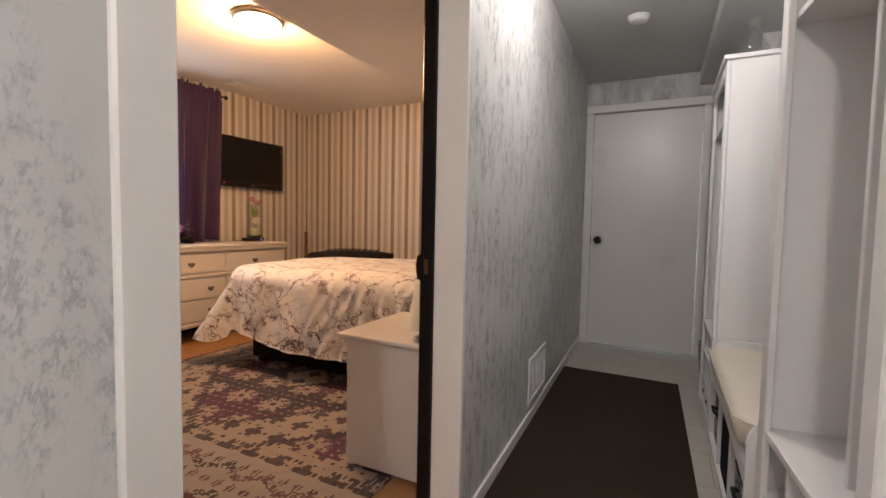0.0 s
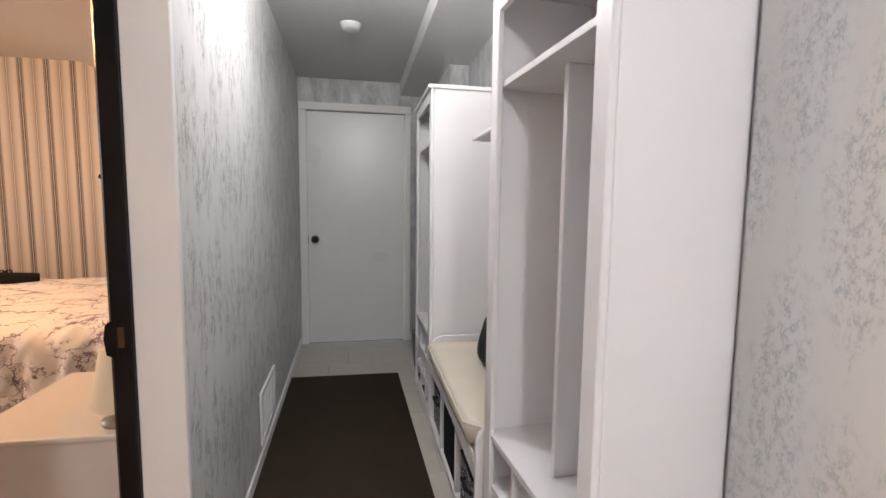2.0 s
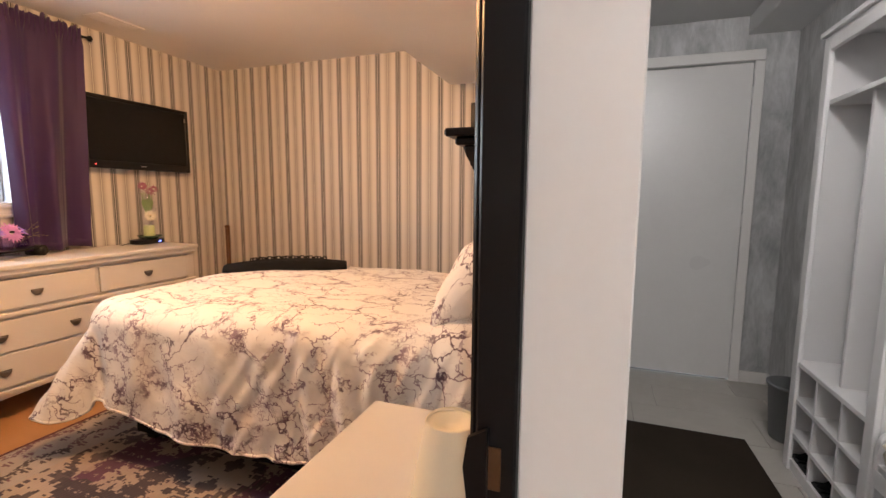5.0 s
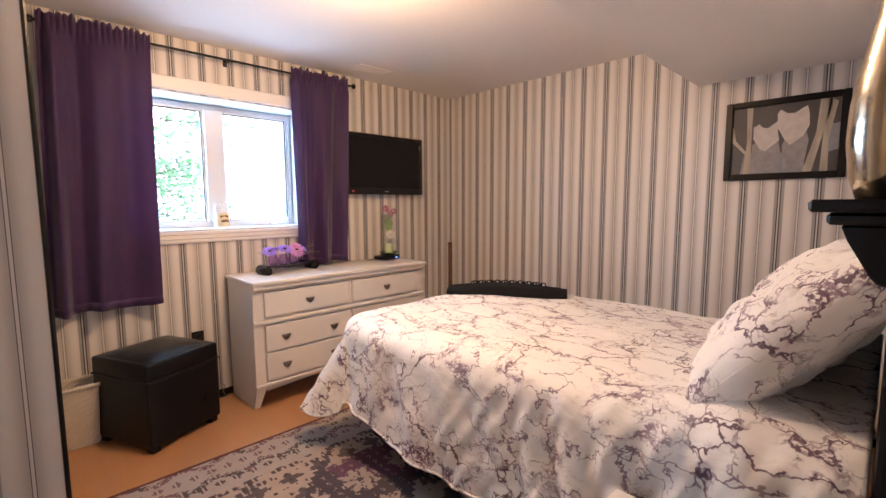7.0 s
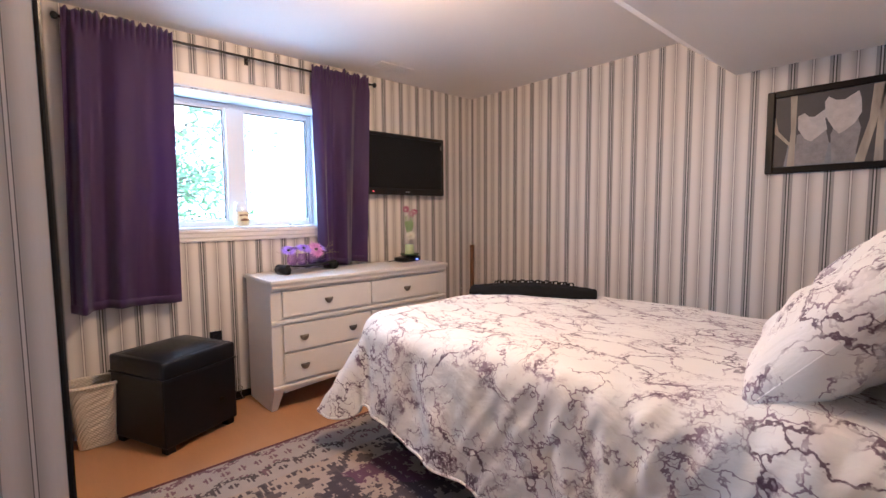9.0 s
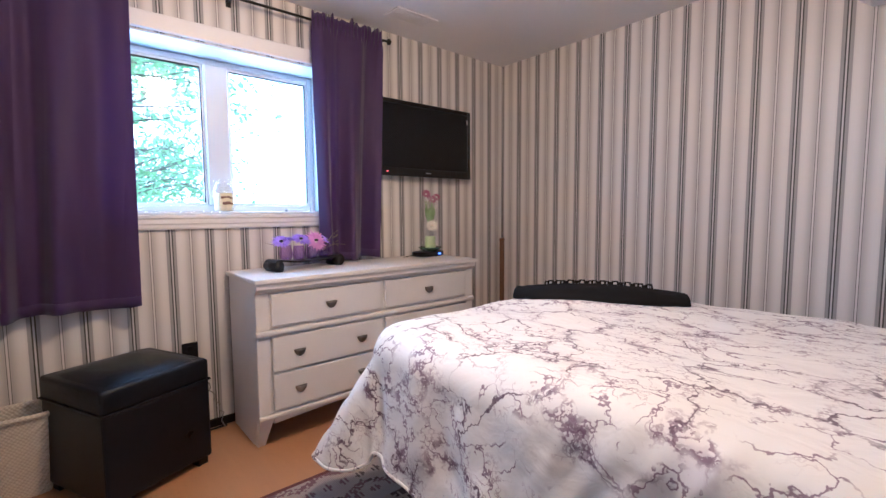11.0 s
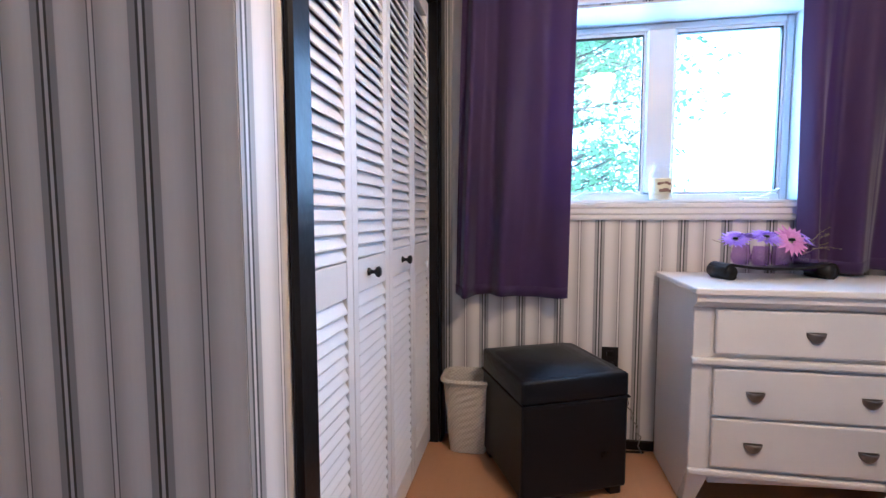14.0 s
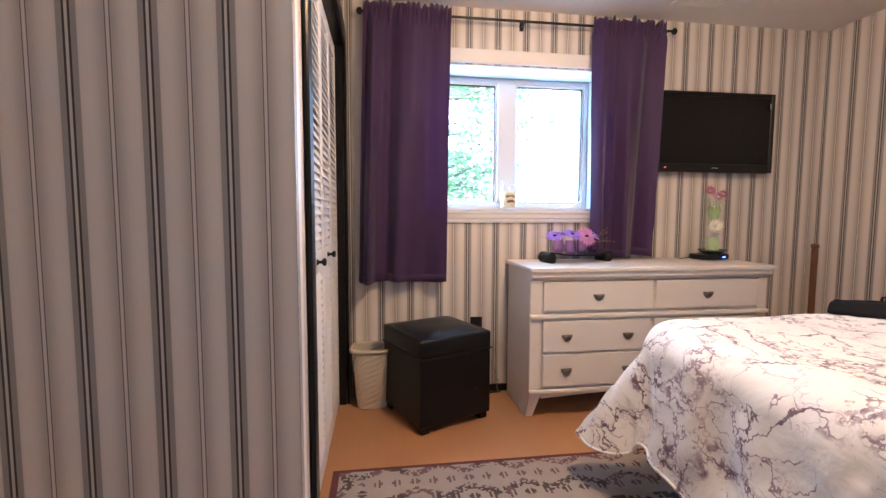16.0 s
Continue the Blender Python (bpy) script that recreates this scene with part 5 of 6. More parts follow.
for k, (a, z, s) in enumerate(((-0.35, 0.058, 0.007), (-0.15, 0.060, 0.005), (0.15, 0.061, 0.006), (0.35, 0.057, 0.006), (-0.2, 0.034, 0.008), (0.1, 0.036, 0.009), (0.4, 0.033, 0.006))):
    box(0.0437 * math.cos(a) - 0.0006, 0.0437 * math.cos(a) + 0.0006, 0.0437 * math.sin(a) - s, 0.0437 * math.sin(a) + s, z - s * 0.7, z + s * 0.7, 0, bm)
part("print", bm, plain("label_ink", (0.18, 0.09, 0.05), 0.6), jar)

post = thing("wooden_cane", "brown wooden stick with a rounded cap standing in the corner", "stick")
part("shaft", box(-4.145, -4.115, 5.838, 5.868, 0.0, 0.885, 0.004), M_BROWNW, post)
part("cap", lathe([(0, 0.885), (0.020, 0.887), (0.024, 0.900), (0.020, 0.914), (0.0, 0.918)], 16, None, (-4.130, 5.853, 0)), M_BROWNW, post, "", True)

outlet = thing("wall_outlet", "black duplex wall outlet with a cord plugged in", "outlet")
part("plate", box(-4.179, -4.173, 3.505, 3.578, 0.360, 0.475, 0.003), M_BLACK, outlet)
for z in (0.392, 0.443):
    part("socket", box(-4.173, -4.170, 3.527, 3.556, z - 0.015, z + 0.015, 0.003), M_BLACKP, outlet)
cord = thing("power_cord", "twisted cord hanging from the outlet to the floor", "cord")
pts = [(-4.165, 3.545, 0.392), (-4.12, 3.55, 0.385), (-4.11, 3.575, 0.33)] + [(-4.115 + 0.012 * math.sin(i * 1.9), 3.585 + 0.006 * i + 0.010 * math.cos(i * 1.9), 0.31 - 0.017 * i) for i in range(14)] + [(-4.12, 3.66, 0.045), (-4.13, 3.68, 0.005)]
part("cable", tube(pts, 0.0032, 6), M_NICKEL, cord)
part("floor_cable", tube([(-4.15, 3.45, 0.052), (-4.14, 3.52, 0.012), (-4.13, 3.60, 0.008), (-4.14, 3.69, 0.008)], 0.005, 6), M_BLACK, cord)
part("plug", box(-4.170, -4.145, 3.530, 3.556, 0.380, 0.404, 0.004), M_BLACK, cord)

cv = thing("ceiling_vent", "small white ceiling register", "vent")
part("frame", boxes([(-3.975, -3.955, 4.62, 4.92, CEIL - 0.008, CEIL - 0.001), (-3.845, -3.825, 4.62, 4.92, CEIL - 0.008, CEIL - 0.001), (-3.954, -3.846, 4.62, 4.64, CEIL - 0.008, CEIL - 0.001), (-3.954, -3.846, 4.90, 4.92, CEIL - 0.008, CEIL - 0.001)]), M_CEIL, cv)
for i in range(8):
    part("slat", box(-3.954 + i * 0.0135, -3.945 + i * 0.0135, 4.641, 4.899, CEIL - 0.007, CEIL - 0.002), M_CEIL, cv)

cl = thing("ceiling_light", "flush ceiling light with a lit frosted bowl", "ceiling light", (-2.58, 3.79, CEIL))
part("pan", lathe([(0, 0), (0.150, 0), (0.155, -0.008), (0.150, -0.026), (0.138, -0.030), (0, -0.030)][::-1], 40), M_NICKEL, cl, "bronze rim", True)
bowl = part("bowl", lathe([(0, -0.112), (0.05, -0.106), (0.095, -0.085), (0.125, -0.055), (0.136, -0.030)], 40), M_GLOW, cl, "glowing frosted bowl", True)
part("finial", lathe([(0, -0.128), (0.007, -0.124), (0.005, -0.112)], 12), M_NICKEL, cl, "", True)

rug = thing("bedroom_rug", "woven area rug with a greige flowered border and plum centre", "rug")
part("weave", box(-3.388, -1.20, 2.752, 5.15, 0.001, 0.010, 0.002), M_RUG, rug)


def picture():
    p = thing("framed_picture", "black framed winter print of two pale shapes and birches", "picture")
    x0, x1, z0, z1, y = -1.787, -1.222, 1.430, 1.888, 5.870
    w = 0.036
    for r in ((x0, x0 + w, y, 5.898, z0, z1), (x1 - w, x1, y, 5.898, z0, z1), (x0 + w, x1 - w, y, 5.898, z0, z0 + w), (x0 + w, x1 - w, y, 5.898, z1 - w, z1)):
        part("frame_side", box(*r, 0.004), M_BLACKP, p)
    part("print", box(x0 + w, x1 - w, 5.884, 5.897, z0 + w, z1 - w), M_DARKART, p, "dark winter scene")
    X, Z = lambda u: x0 + w + u * (x1 - x0 - 2 * w), lambda v: z0 + w + v * (z1 - z0 - 2 * w)
    def poly(name, pts, mat, k, label=""):
        part(name, prism([(X(u), Z(v)) for u, v in pts], "y", 5.8836 - 0.0004 * k, 5.8839), mat, p, label)
    poly("snow", [(0.10, 0.0), (0.14, 0.35), (0.30, 0.28), (0.62, 0.30), (0.72, 0.10), (0.70, 0.0)], M_GREYART, 0)
    poly("snow", [(0.88, 0.25), (1.0, 0.30), (1.0, 0.66), (0.90, 0.64)], M_GREYART, 0)
    for name, pts in (("trunk", [(0.13, 0.0), (0.20, 0.0), (0.20, 1.0), (0.14, 1.0), (0.155, 0.5)]), ("trunk", [(0.70, 0.0), (0.78, 0.0), (0.87, 0.6), (0.93, 1.0), (0.82, 1.0), (0.80, 0.55)]), ("trunk", [(0.85, 0.0), (0.92, 0.0), (0.91, 0.45), (0.97, 0.95), (0.90, 1.0), (0.86, 0.5)]), ("branch", [(0.0, 0.50), (0.14, 0.30), (0.15, 0.34), (0.04, 0.52), (0.01, 0.72), (0.0, 0.72)])):
        poly(name, pts, M_BIRCH, 1)
    shape_a = [(0.22, 0.52), (0.215, 0.70), (0.27, 0.74), (0.31, 0.68), (0.36, 0.67), (0.42, 0.73), (0.47, 0.78), (0.45, 0.62), (0.47, 0.48), (0.40, 0.40), (0.34, 0.33), (0.28, 0.38)]
    shape_b = [(0.45, 0.66), (0.44, 0.86), (0.47, 0.92), (0.53, 0.86), (0.60, 0.85), (0.66, 0.90), (0.71, 0.94), (0.73, 0.84), (0.74, 0.66), (0.69, 0.52), (0.62, 0.44), (0.57, 0.40), (0.52, 0.48)]
    poly("grey_shape", [(0.20, 0.02), (0.21, 0.44), (0.30, 0.50), (0.46, 0.48), (0.49, 0.30), (0.46, 0.02)], M_MIDART, 2)
    poly("grey_shape", [(0.52, 0.02), (0.50, 0.40), (0.56, 0.62), (0.70, 0.64), (0.74, 0.45), (0.70, 0.02)], M_MIDART, 2)
    poly("pale_shape", shape_a, M_WHITEART, 3)
    poly("pale_shape", shape_b, M_WHITEART, 3)


picture()

SZ = 1.302
sh = thing("wall_shelf", "black wooden wall shelf with solid brackets above the bed", "shelf")
part("board", box(-1.075, -0.962, 3.227, 3.86, SZ - 0.012, SZ, 0.003), M_BLACKP, sh)
part("moulding", box(-1.062, -0.962, 3.240, 3.85, SZ - 0.024, SZ - 0.0125, 0.003), M_BLACKP, sh)
for y in (3.250, 3.80):
    part("bracket", prism([(-0.962, SZ - 0.0245), (-1.052, SZ - 0.0245), (-1.046, SZ - 0.040), (-1.028, SZ - 0.074), (-1.022, SZ - 0.080), (-0.962, SZ - 0.080)], "y", y, y + 0.045, 0.002), M_BLACKP, sh)
mv = thing("mercury_vase", "tall bulbous mercury glass vase on the black shelf", "vase", (-1.014, 3.42, SZ + 0.0005))
part("body", lathe([(0, 0), (0.038, 0), (0.046, 0.025), (0.051, 0.065), (0.050, 0.11), (0.043, 0.16), (0.034, 0.20), (0.029, 0.25), (0.028, 0.33), (0.034, 0.37), (0.031, 0.37), (0.024, 0.33), (0.0, 0.33)], 30), M_MERC, mv, "", True)

# ---- hall things ----


def tall_cabinet(name, y0, y1, label, xf=-0.010, xb=0.335, low=0.498, inset=0.042):
    c = thing(name, label, "cabinet", group="tall open hall cabinets")
    top = 1.872
    t = 0.019
    part("side_panel", box(xf + 0.018, xb, y0, y0 + t, 0.0, top - 0.022, 0.0015), M_LAM, c)
    part("side_panel", box(xf + 0.018, xb, y1 - t, y1, 0.0, top - 0.022, 0.0015), M_LAM, c)
    part("stile", box(xf, xf + 0.0175, y0 - 0.001, y0 + 0.052, 0.0, top - 0.022, 0.003), M_LAM, c)
    part("stile", box(xf, xf + 0.0175, y1 - 0.052, y1 + 0.001, 0.0, top - 0.022, 0.003), M_LAM, c)
    part("head_rail", box(xf, xf + 0.0175, y0 + 0.0525, y1 - 0.0525, top - 0.082, top - 0.022, 0.002), M_LAM, c)
    part("top", box(xf - 0.014, xb + 0.004, y0 - 0.014, y1 + 0.014, top - 0.0215, top, 0.004, None, 2), M_LAM, c)
    part("back_panel", box(xb - 0.006, xb - 0.001, y0 + t, y1 - t, 0.02, top - 0.022), M_LAM, c)
    part("shelf", box(xf + 0.019, xb - 0.007, y0 + t, y1 - t, 1.578, 1.597, 0.0015), M_LAM, c)
    part("shelf", box(xf + 0.004, xb - 0.007, y0 + t, y1 - t, low - 0.020, low, 0.002), M_LAM, c)
    ym = (y0 + y1) / 2
    part("divider", box(xf + inset, xb - 0.007, ym - 0.009, ym + 0.009, low + 0.0005, 1.5775, 0.0015), M_LAM, c)
    s1, s2 = low - 0.176, low - 0.330
    for z in (s1, s2, 0.045):
        part("cubby_shelf", box(xf + 0.008, xb - 0.007, y0 + t, y1 - t, z - 0.009, z + 0.009, 0.0015), M_LAM, c)
    for z0, z1 in ((s1 + 0.0095, low - 0.0205), (s2 + 0.0095, s1 - 0.0095), (0.0545, s2 - 0.0095)):
        for k in (1, 2):
            yy = y0 + t + (y1 - y0 - 2 * t) * k / 3
            part("cubby_divider", box(xf + 0.010, xb - 0.007, yy - 0.007, yy + 0.007, z0, z1, 0.001), M_LAM, c)
    part("plinth", box(xf + 0.012, xf + 0.020, y0 + 0.053, y1 - 0.053, 0.0, 0.035), M_LAM, c)
    return c


near_cabinet = tall_cabinet("hall_cabinet", 2.615, 3.212, "tall white open cabinet with empty shoe cubbies, beside the bench", 0.012, 0.334, 0.515, 0.083)
near_cabinet.matrix_world = pose(0.012, 3.212, 0, 0, 0, 4.2) @ pose(-0.012, -3.212, 0)
tall_cabinet("hall_cabinet", 4.275, 4.905, "tall white open cabinet with black shoes and glass vases")


def shoe(at, rz):
    s = thing("shoe", "black shoe in the cabinet's lowest cubby", "shoe", at, rz, "shoes in the cubbies")
    part("sole", box(-0.13, 0.13, -0.040, 0.040, 0, 0.016, 0.006), M_BLACK, s)
    def f(u, v):
        a = 6.2832 * u
        h = v
        w = 0.038 * (1 - 0.25 * h)
        l = 0.125 * (1 - 0.35 * h)
        x = l * math.cos(a) - 0.02 * h
        return (x, w * math.sin(a), 0.016 + 0.075 * h * (0.6 + 0.4 * (x < 0)))
    part("upper", sheet(24, 6, f, 0.003), M_CLOTHK, s, "", True)
    part("tongue", box(-0.03, 0.05, -0.018, 0.018, 0.055, 0.075, 0.006), M_CHARC, s)


for y in (4.345, 4.425, 4.545, 4.625, 4.755, 4.835):
    shoe((0.135, y, 0.0545), 180)


def bench():
    b = thing("hall_bench", "white storage bench between the tall hall cabinets", "bench")
    y0, y1, xf, xb = 3.228, 4.258, -0.010, 0.340
    n = 8
    end = [(xf, 0.0), (xf, 0.44)] + [(xf + 0.075 - 0.075 * math.cos(a), 0.44 + 0.075 * math.sin(a)) for a in [math.pi / 2 * i / n for i in range(1, n + 1)]] + [(xb, 0.515), (xb, 0.0)]
    part("side_panel", prism(end, "y", y0, y0 + 0.020, 0.003), M_LAM, b)
    part("side_panel", prism(end, "y", y1 - 0.020, y1, 0.003), M_LAM, b)
    part("seat_board", box(xf + 0.002, xb, y0 + 0.021, y1 - 0.021, 0.372, 0.392, 0.002), M_LAM, b)
    n = 16
    arch = [(y0 + 0.021, 0.371), (y0 + 0.021, 0.315)] + [(y0 + 0.06 + (y1 - y0 - 0.12) * i / n, 0.318 + 0.022 * math.sin(math.pi * i / n)) for i in range(n + 1)] + [(y1 - 0.021, 0.315), (y1 - 0.021, 0.371)]
    part("front_rail", prism(arch, "x", xf, xf + 0.018), M_LAM, b)
    part("bottom", box(xf + 0.002, xb, y0 + 0.021, y1 - 0.021, 0.035, 0.053, 0.002), M_LAM, b)
    for k in (1, 2):
        yy = y0 + (y1 - y0) * k / 3
        part("divider", box(xf + 0.004, xb - 0.01, yy - 0.009, yy + 0.009, 0.0535, 0.340, 0.002), M_LAM, b)
    part("back_panel", box(xb - 0.006, xb - 0.001, y0 + 0.021, y1 - 0.021, 0.054, 0.371), M_LAM, b)
    part("plinth", box(xf + 0.012, xf + 0.020, y0 + 0.021, y1 - 0.021, 0.0, 0.034), M_LAM, b)


bench()


def seat_pad():
    c = thing("bench_cushion", "cream quilted bench cushion with rounded front corners", "cushion")
    y0, y1, x0, x1 = 3.250, 4.250, -0.030, 0.335
    def f(u, v, top):
        a, b = 2 * u - 1, 2 * v - 1
        e = (1 - abs(a) ** 8) * (1 - abs(b) ** 14)
        h = e ** 0.3 if e > 0 else 0
        y, x = (y0 + y1) / 2 + a * (y1 - y0) / 2, (x0 + x1) / 2 + b * (x1 - x0) / 2
        corner = max(0.0, abs(a) - 0.86) / 0.14 * max(0.0, -b - 0.55) / 0.45
        x += 0.075 * corner
        z = 0.452 + (0.043 if top else -0.058) * h + (0.006 * noise.noise(Vector((x * 6, y * 6, 0))) if top else 0)
        return (x, y, z)
    bm = bmesh.new()
    n, m = 60, 28
    for top in (True, False):
        g = [[bm.verts.new(f(i / n, j / m, top)) for j in range(m + 1)] for i in range(n + 1)]
        for i in range(n):
            for j in range(m):
                bm.faces.new((g[i][j], g[i + 1][j], g[i + 1][j + 1], g[i][j + 1]))
    bmesh.ops.remove_doubles(bm, verts=bm.verts, dist=0.001)
    part("cover", bm, M_CREAM, c, "", True)
    ring = [f(i / 40, 0.0, True) for i in range(41)]
    part("piping", tube([(x - 0.001, y, z + 0.028) for x, y, z in ring], 0.004, 6), M_CREAM, c)


seat_pad()
pillow("bench_pillow", pose(0.245, 3.70, 0.680, 0, -70, 0), 0.37, 0.43, 0.14, M_CHARC, "dark charcoal velvet throw pillow on the bench", 0.012, 12)


def basket(y0, y1, z1, label):
    b = thing("storage_basket", label, "basket", group="cloth baskets under the bench")
    x0, x1, z0 = 0.012, 0.300, 0.0535
    t = 0.006
    part("body", boxes([(x0, x0 + t, y0, y1, z0, z1), (x1 - t, x1, y0, y1, z0, z1), (x0 + t, x1 - t, y0, y0 + t, z0, z1), (x0 + t, x1 - t, y1 - t, y1, z0, z1), (x0 + t, x1 - t, y0 + t, y1 - t, z0, z0 + t)]), M_BASK, b)
    part("rim", tube([(x0, y0, z1), (x1, y0, z1), (x1, y1, z1), (x0, y1, z1), (x0, y0, z1)], 0.006, 8), M_CHARC, b, "dark piping")
    ym = (y0 + y1) / 2
    part("handle", tube([(x0 - 0.002, ym - 0.05, z1 - 0.06), (x0 - 0.022, ym - 0.03, z1 - 0.045), (x0 - 0.022, ym + 0.03, z1 - 0.045), (x0 - 0.002, ym + 0.05, z1 - 0.06)], 0.007, 8), M_CHARC, b, "dark strap handle")


basket(3.925, 4.215, 0.275, "floral black and white cloth basket under the bench")
basket(3.255, 3.535, 0.250, "floral black and white cloth basket under the bench")
bx = thing("black_storage_box", "plain black cloth box in the bench's middle cell", "storage box")
part("body", box(0.004, 0.300, 3.570, 3.875, 0.0535, 0.310, 0.006), M_CLOTHK, bx)
part("lid", box(0.000, 0.303, 3.567, 3.878, 0.3105, 0.318, 0.002), M_CHARC, bx)


def coat_shelf():
    s = thing("coat_rack_shelf", "white wooden wall shelf with metal coat hooks beneath", "coat rack")
    y0, y1 = 3.665, 4.005
    part("board", box(0.156, 0.3515, y0, y1, 1.542, 1.562, 0.004), M_LAM, s)
    part("back_board", box(0.335, 0.3515, 3.24, 4.075, 1.476, 1.5415, 0.003), M_LAM, s)
    part("trim", box(0.150, 0.1555, y0, y1, 1.544, 1.560, 0.002), M_LAM, s)
    for y in (4.010, 3.910, 3.800):
        h = part("hook", tube([(0.334, y, 1.535), (0.318, y, 1.520), (0.300, y, 1.506), (0.286, y, 1.508), (0.276, y, 1.528)], [0.005, 0.005, 0.0045, 0.0045, 0.006], 8), M_STEEL, s, "nickel coat hook", True)
        part("hook_plate", box(0.330, 0.3348, y - 0.010, y + 0.010, 1.500, 1.555, 0.002), M_STEEL, h)
        part("hook_tip", lathe([(0, -0.009), (0.008, -0.004), (0.009, 0.002), (0.006, 0.008), (0, 0.010)], 12, None, (0.275, y, 1.535)), M_STEEL, h, "", True)
    return s


coat_shelf()
cr = thing("slatted_wall_box", "white slatted wooden letter box fixed beside the coat hooks", "wall box")
for z in (1.458, 1.495, 1.532):
    part("slat", box(0.238, 0.246, 3.245, 3.655, z, z + 0.029, 0.002), M_LAM, cr)
    part("end_slat", box(0.2465, 0.3345, 3.647, 3.655, z, z + 0.029, 0.002), M_LAM, cr)
part("bottom", box(0.2465, 0.3345, 3.245, 3.646, 1.458, 1.465), M_LAM, cr)
part("post", box(0.2465, 0.258, 3.633, 3.6465, 1.466, 1.560, 0.001), M_LAM, cr)
ctl = thing("black_wall_plaque", "small black plaque on the wall above the slatted box", "plaque")
part("body", box(0.336, 0.3515, 3.715, 3.800, 1.645, 1.678, 0.003), M_BLACK, ctl)
part("end_cap", box(0.335, 0.3510, 3.692, 3.7145, 1.645, 1.678, 0.003), M_NICKEL, ctl)

kf = thing("hanging_key_fob", "black strap and keys hanging from a coat hook", "keys", (0, -0.025, -0.006))
part("strap", tube([(0.290, 3.935, 1.502), (0.292, 3.935, 1.46), (0.290, 3.910, 1.42)], [0.007, 0.010, 0.012], 8), M_BLACK, kf)
part("fob", prism([(3.889, 1.425), (3.921, 1.43), (3.921, 1.38), (3.912, 1.352), (3.899, 1.342), (3.884, 1.348), (3.881, 1.38)], "x", 0.284, 0.296, 0.003), M_BLACK, kf)
part("keys", boxes([(0.296, 0.299, 3.945, 3.957, 1.42, 1.475), (0.301, 0.304, 3.949, 3.960, 1.405, 1.46)], 0.001), M_STEEL, kf)

sg = thing("wooden_wall_sign", "weathered grey and white board sign above the coat shelf", "sign", (0, -0.03, -0.025))
for i in range(4):
    part("board", box(0.325, 0.351, 3.30, 4.065, 1.825 + i * 0.072, 1.895 + i * 0.072, 0.003), M_BARN, sg)
for y in (3.33, 4.00):
    part("batten", box(0.316, 0.3245, y, y + 0.03, 1.83, 2.10, 0.002), M_BARN, sg)
for k in range(4):
    part("bar", box(0.3225, 0.3245, 3.45 + 0.11 * k, 3.52 + 0.11 * k, 1.95, 2.02), M_CHARC, sg, "dark lettering bar")


def glass_jug(at, h, group=""):
    v = thing("glass_vase", "clear round-bellied glass vase with a narrow neck on the tall cabinet", "vase", at, 0, "vases on the cabinet")
    part("body", lathe([(0, 0), (0.040 * h, 0), (0.062 * h, 0.030 * h), (0.066 * h, 0.065 * h), (0.050 * h, 0.105 * h), (0.026 * h, 0.135 * h), (0.024 * h, 0.175 * h), (0.036 * h, 0.20 * h), (0.033 * h, 0.20 * h), (0.021 * h, 0.173 * h), (0.023 * h, 0.135 * h), (0.047 * h, 0.103 * h), (0.062 * h, 0.065 * h), (0.058 * h, 0.032 * h), (0.036 * h, 0.006 * h), (0, 0.006 * h)], 30), M_GLASS, v, "", True)


glass_jug((0.11, 4.42, 1.8725), 1.0)
glass_jug((0.15, 4.62, 1.8725), 1.05)

hr = thing("hall_rug", "dark brown flat pile hall runner", "rug")
part("weave", prism([(-0.838, 2.95), (-0.062, 2.95), (-0.118, 5.055), (-0.888, 5.070)], "z", 0.001, 0.011, 0.002), M_HRUG, hr)

vt = thing("floor_vent_grille", "white metal return air grille low on the hall wall", "vent")
vx = hall_x(4.1)
vt.matrix_world = pose(vx, 4.165, 0.232, 0, 0, math.degrees(math.atan2(-(HX1 - HX0), 2.84)))
part("frame", boxes([(0.001, 0.013, -0.195, 0.195, 0.100, 0.125), (0.001, 0.013, -0.195, 0.195, -0.125, -0.100), (0.001, 0.013, -0.195, -0.172, -0.099, 0.099), (0.001, 0.013, 0.172, 0.195, -0.099, 0.099)], 0.002), M_LAM, vt)
part("recess", box(0.0008, 0.0016, -0.171, 0.171, -0.099, 0.099), M_NICKEL, vt)
for i in range(3):
    part("bar", box(0.002, 0.012, -0.171 + 0.0855 * (i + 1) - 0.006, -0.171 + 0.0855 * (i + 1) + 0.006, -0.099, 0.099, 0.001), M_LAM, vt)
for i in range(22):
    part("louver", box(0.002, 0.009, -0.171 + 0.0152 * i + 0.003, -0.171 + 0.0152 * i + 0.0065, -0.098, 0.098), M_LAM, vt)

sd = thing("smoke_detector", "round white smoke detector on the hall ceiling", "smoke detector", (-0.435, 4.69, 2.2995))
part("body", lathe([(0, -0.034), (0.040, -0.034), (0.052, -0.028), (0.056, -0.012), (0.056, 0.0), (0, 0)], 32), M_LAM, sd, "", True)
part("base", lathe([(0, -0.008), (0.062, -0.008), (0.063, -0.001), (0, -0.001)], 32), M_LAM, sd, "", True)

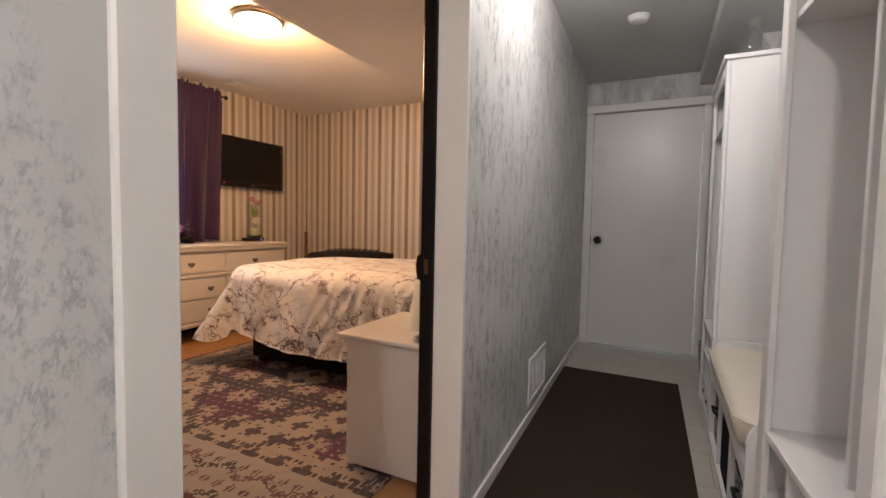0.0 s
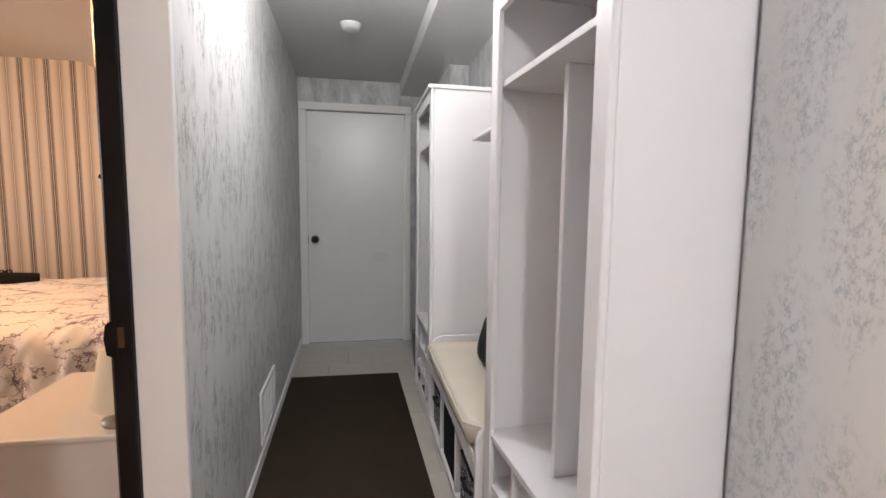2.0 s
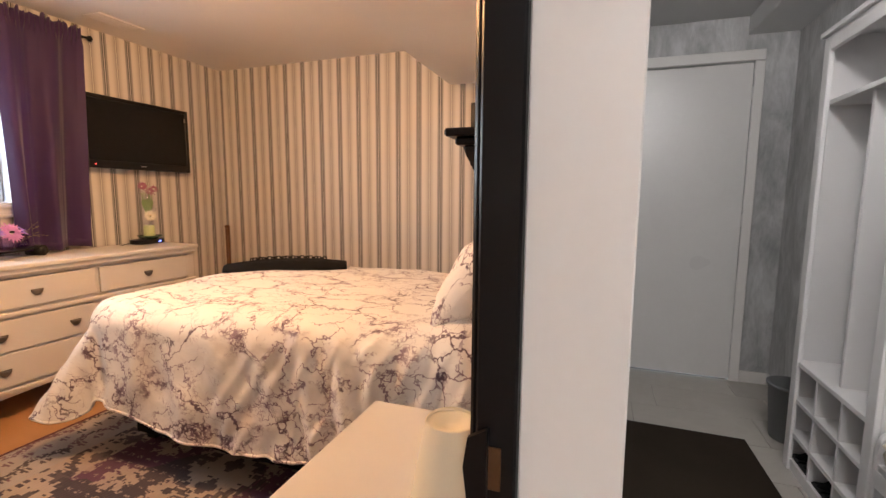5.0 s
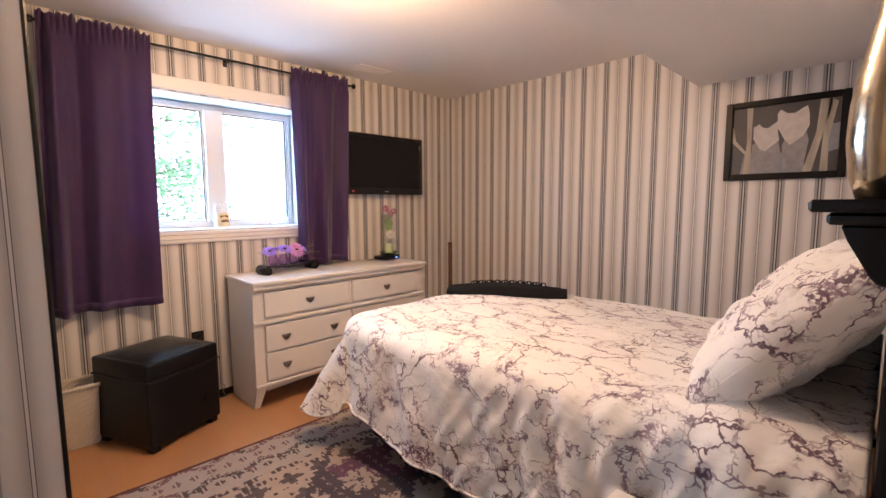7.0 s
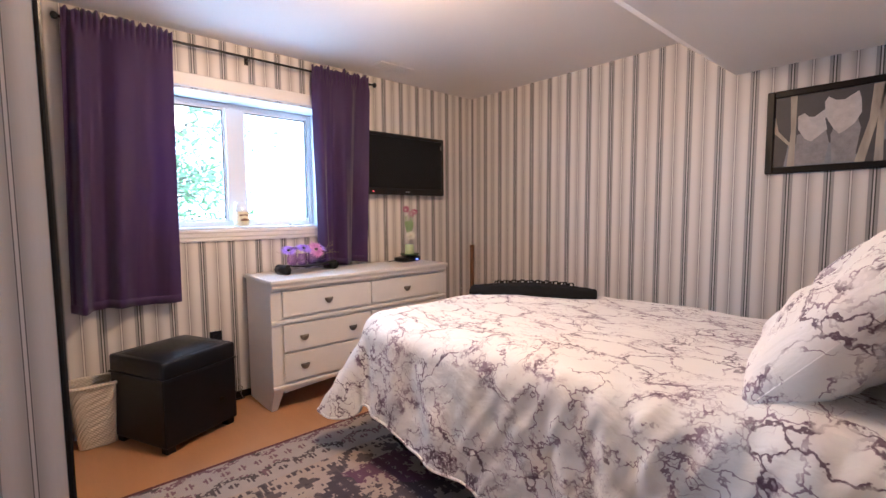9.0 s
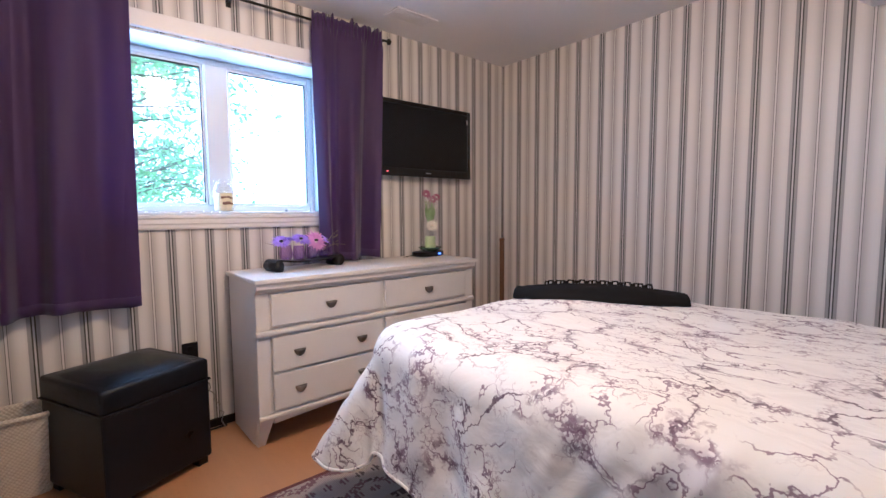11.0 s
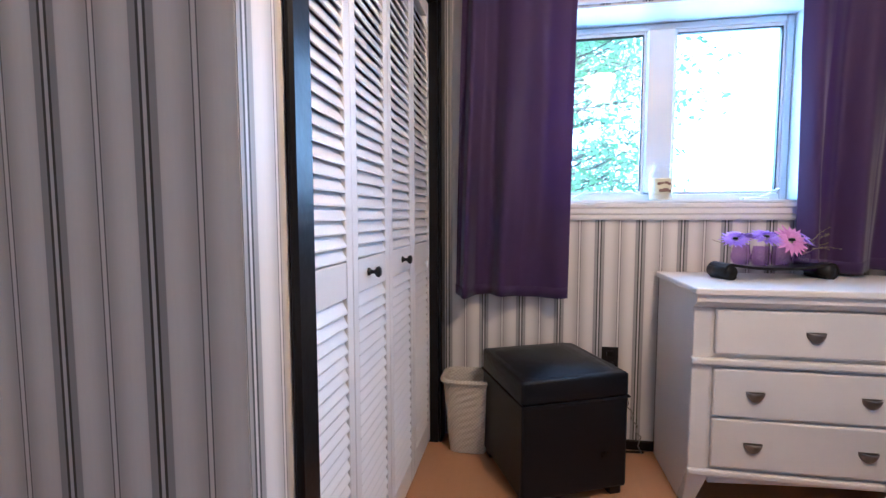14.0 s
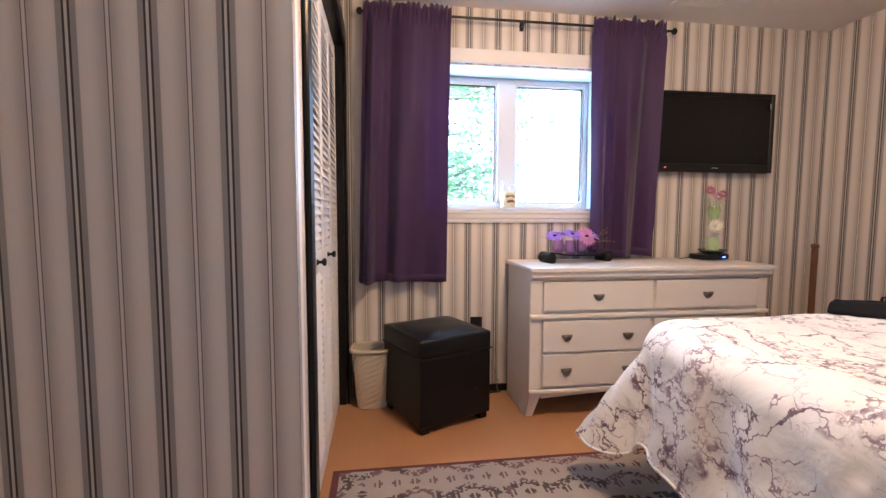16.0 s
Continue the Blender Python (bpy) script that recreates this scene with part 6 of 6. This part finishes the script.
hl = thing("hall_ceiling_light", "flush hall ceiling light with a lit glass bowl", "ceiling light", (-0.42, 3.55, 2.2995))
part("pan", lathe([(0, -0.028), (0.130, -0.028), (0.135, -0.006), (0.132, 0.0), (0, 0)], 36), M_STEEL, hl, "", True)
hb = part("bowl", lathe([(0, -0.098), (0.05, -0.092), (0.090, -0.072), (0.118, -0.045), (0.122, -0.028)], 36), glowing("hall_lit_bowl", (1.0, 0.93, 0.9), 4.0), hl, "", True)
fl2 = thing("foyer_ceiling_light", "flush foyer ceiling light with a lit glass bowl", "ceiling light", (-0.25, 0.60, 2.2995))
part("pan", lathe([(0, -0.028), (0.130, -0.028), (0.135, -0.006), (0.132, 0.0), (0, 0)], 36), M_STEEL, fl2, "", True)
part("bowl", lathe([(0, -0.098), (0.05, -0.092), (0.090, -0.072), (0.118, -0.045), (0.122, -0.028)], 36), glowing("foyer_lit_bowl", (1.0, 0.93, 0.9), 4.0), fl2, "", True)

wb = thing("grey_waste_bin", "grey plastic waste bin beside the end of the hall", "bin", (0.095, 5.16, 0.0))
part("body", lathe([(0, 0.0), (0.078, 0.0), (0.082, 0.01), (0.102, 0.27), (0.110, 0.275), (0.110, 0.285), (0.098, 0.285), (0.078, 0.02), (0, 0.012)], 28), plain("grey_plastic", (0.16, 0.165, 0.17), 0.5), wb, "", True)

# ---- outside ----


def tree(at, height, seed, spread):
    rnd = random.Random(seed)
    t = thing("leafy_tree", "green leafy tree with thin spreading limbs outside the window", "tree", at, 0, "trees outside")
    trunk, crown = bmesh.new(), bmesh.new()
    tube([(0, 0, -0.3), (0.05, 0.02, height * 0.4), (0.0, 0.1, height * 0.8), (0.1, 0.1, height)], [0.11, 0.08, 0.04, 0.015], 10, trunk)
    for k in range(42):
        a = rnd.gauss(1.5, 0.8)
        z = rnd.uniform(0.25, 0.9) * height
        ln = spread * rnd.uniform(0.5, 1.0) * (1 - 0.35 * z / height)
        p0 = Vector((0.03, 0.05, z))
        pts = [p0]
        d = Vector((math.cos(a), math.sin(a), rnd.uniform(0.0, 0.5))).normalized()
        for s in range(5):
            d = (d + Vector((rnd.uniform(-0.3, 0.3), rnd.uniform(-0.3, 0.3), rnd.uniform(-0.15, 0.15)))).normalized()
            pts.append(pts[-1] + d * ln / 5)
        tube(pts, [0.024, 0.018, 0.013, 0.009, 0.006, 0.003], 5, trunk)
        for s in range(1, 6):
            for q in range(4):
                tip = pts[s] + Vector((rnd.gauss(0, 0.20), rnd.gauss(0, 0.20), rnd.gauss(0, 0.14)))
                tube([pts[s], tip], [0.005, 0.002], 4, trunk)
                for l in range(6):
                    c = tip + Vector((rnd.gauss(0, 0.09), rnd.gauss(0, 0.09), rnd.gauss(0, 0.06)))
                    e = Euler((rnd.uniform(-0.9, 0.9), rnd.uniform(-0.9, 0.9), rnd.uniform(0, 6.28))).to_matrix()
                    r = rnd.uniform(0.036, 0.068)
                    vs = [crown.verts.new(c + e @ Vector(v)) for v in ((-r, 0, 0), (-r * 0.2, -r * 0.55, r * 0.1), (r, 0, -r * 0.1), (-r * 0.2, r * 0.55, r * 0.1))]
                    crown.faces.new(vs)
    part("trunk", trunk, M_BARK, t)
    part("crown", crown, M_LEAF, t)


tree((-8.1, 3.0, -0.9), 5.6, 11, 3.0)
tree((-11.3, 3.9, -0.9), 6.4, 29, 2.8)
# emissive wall added behind the trees, standing in for the blown-out white sky
structure("backdrop_sky_glow", boxes([(-60.4, -60, -70, 80, -2.0, 45)]), glowing("white_sky_glow", (0.93, 0.97, 1.0), 3.0))

# ---- floor tiles of the hall ----
tiles = {}
row = 0
y = 5.33 - 0.305 * 14
while y < 5.90:
    ya, yb = max(y, 1.0), min(y + 0.302, 5.898)
    off = -0.485 if row % 2 == 0 else -0.623
    x = off - 0.61 * 2
    while x < 0.37:
        xa, xb = max(x, -0.888), min(x + 0.607, 0.368)
        if xb - xa > 0.02 and yb - ya > 0.02:
            key = (round(xb - xa, 3), round(yb - ya, 3))
            if key not in tiles:
                b = box(0, key[0], 0, key[1], -0.006, 0.0, 0.001)
                bmesh.ops.recalc_face_normals(b, faces=b.faces)
                me = bpy.data.meshes.new("tile")
                b.to_mesh(me)
                b.free()
                me.materials.append(M_TILE)
                tiles[key] = me
            o = new("tile", tiles[key])
            o.parent = floor_h
            o.location = (xa, ya, 0.0008)
            o["kind"] = "structure"
        x += 0.61
    y += 0.305
    row += 1
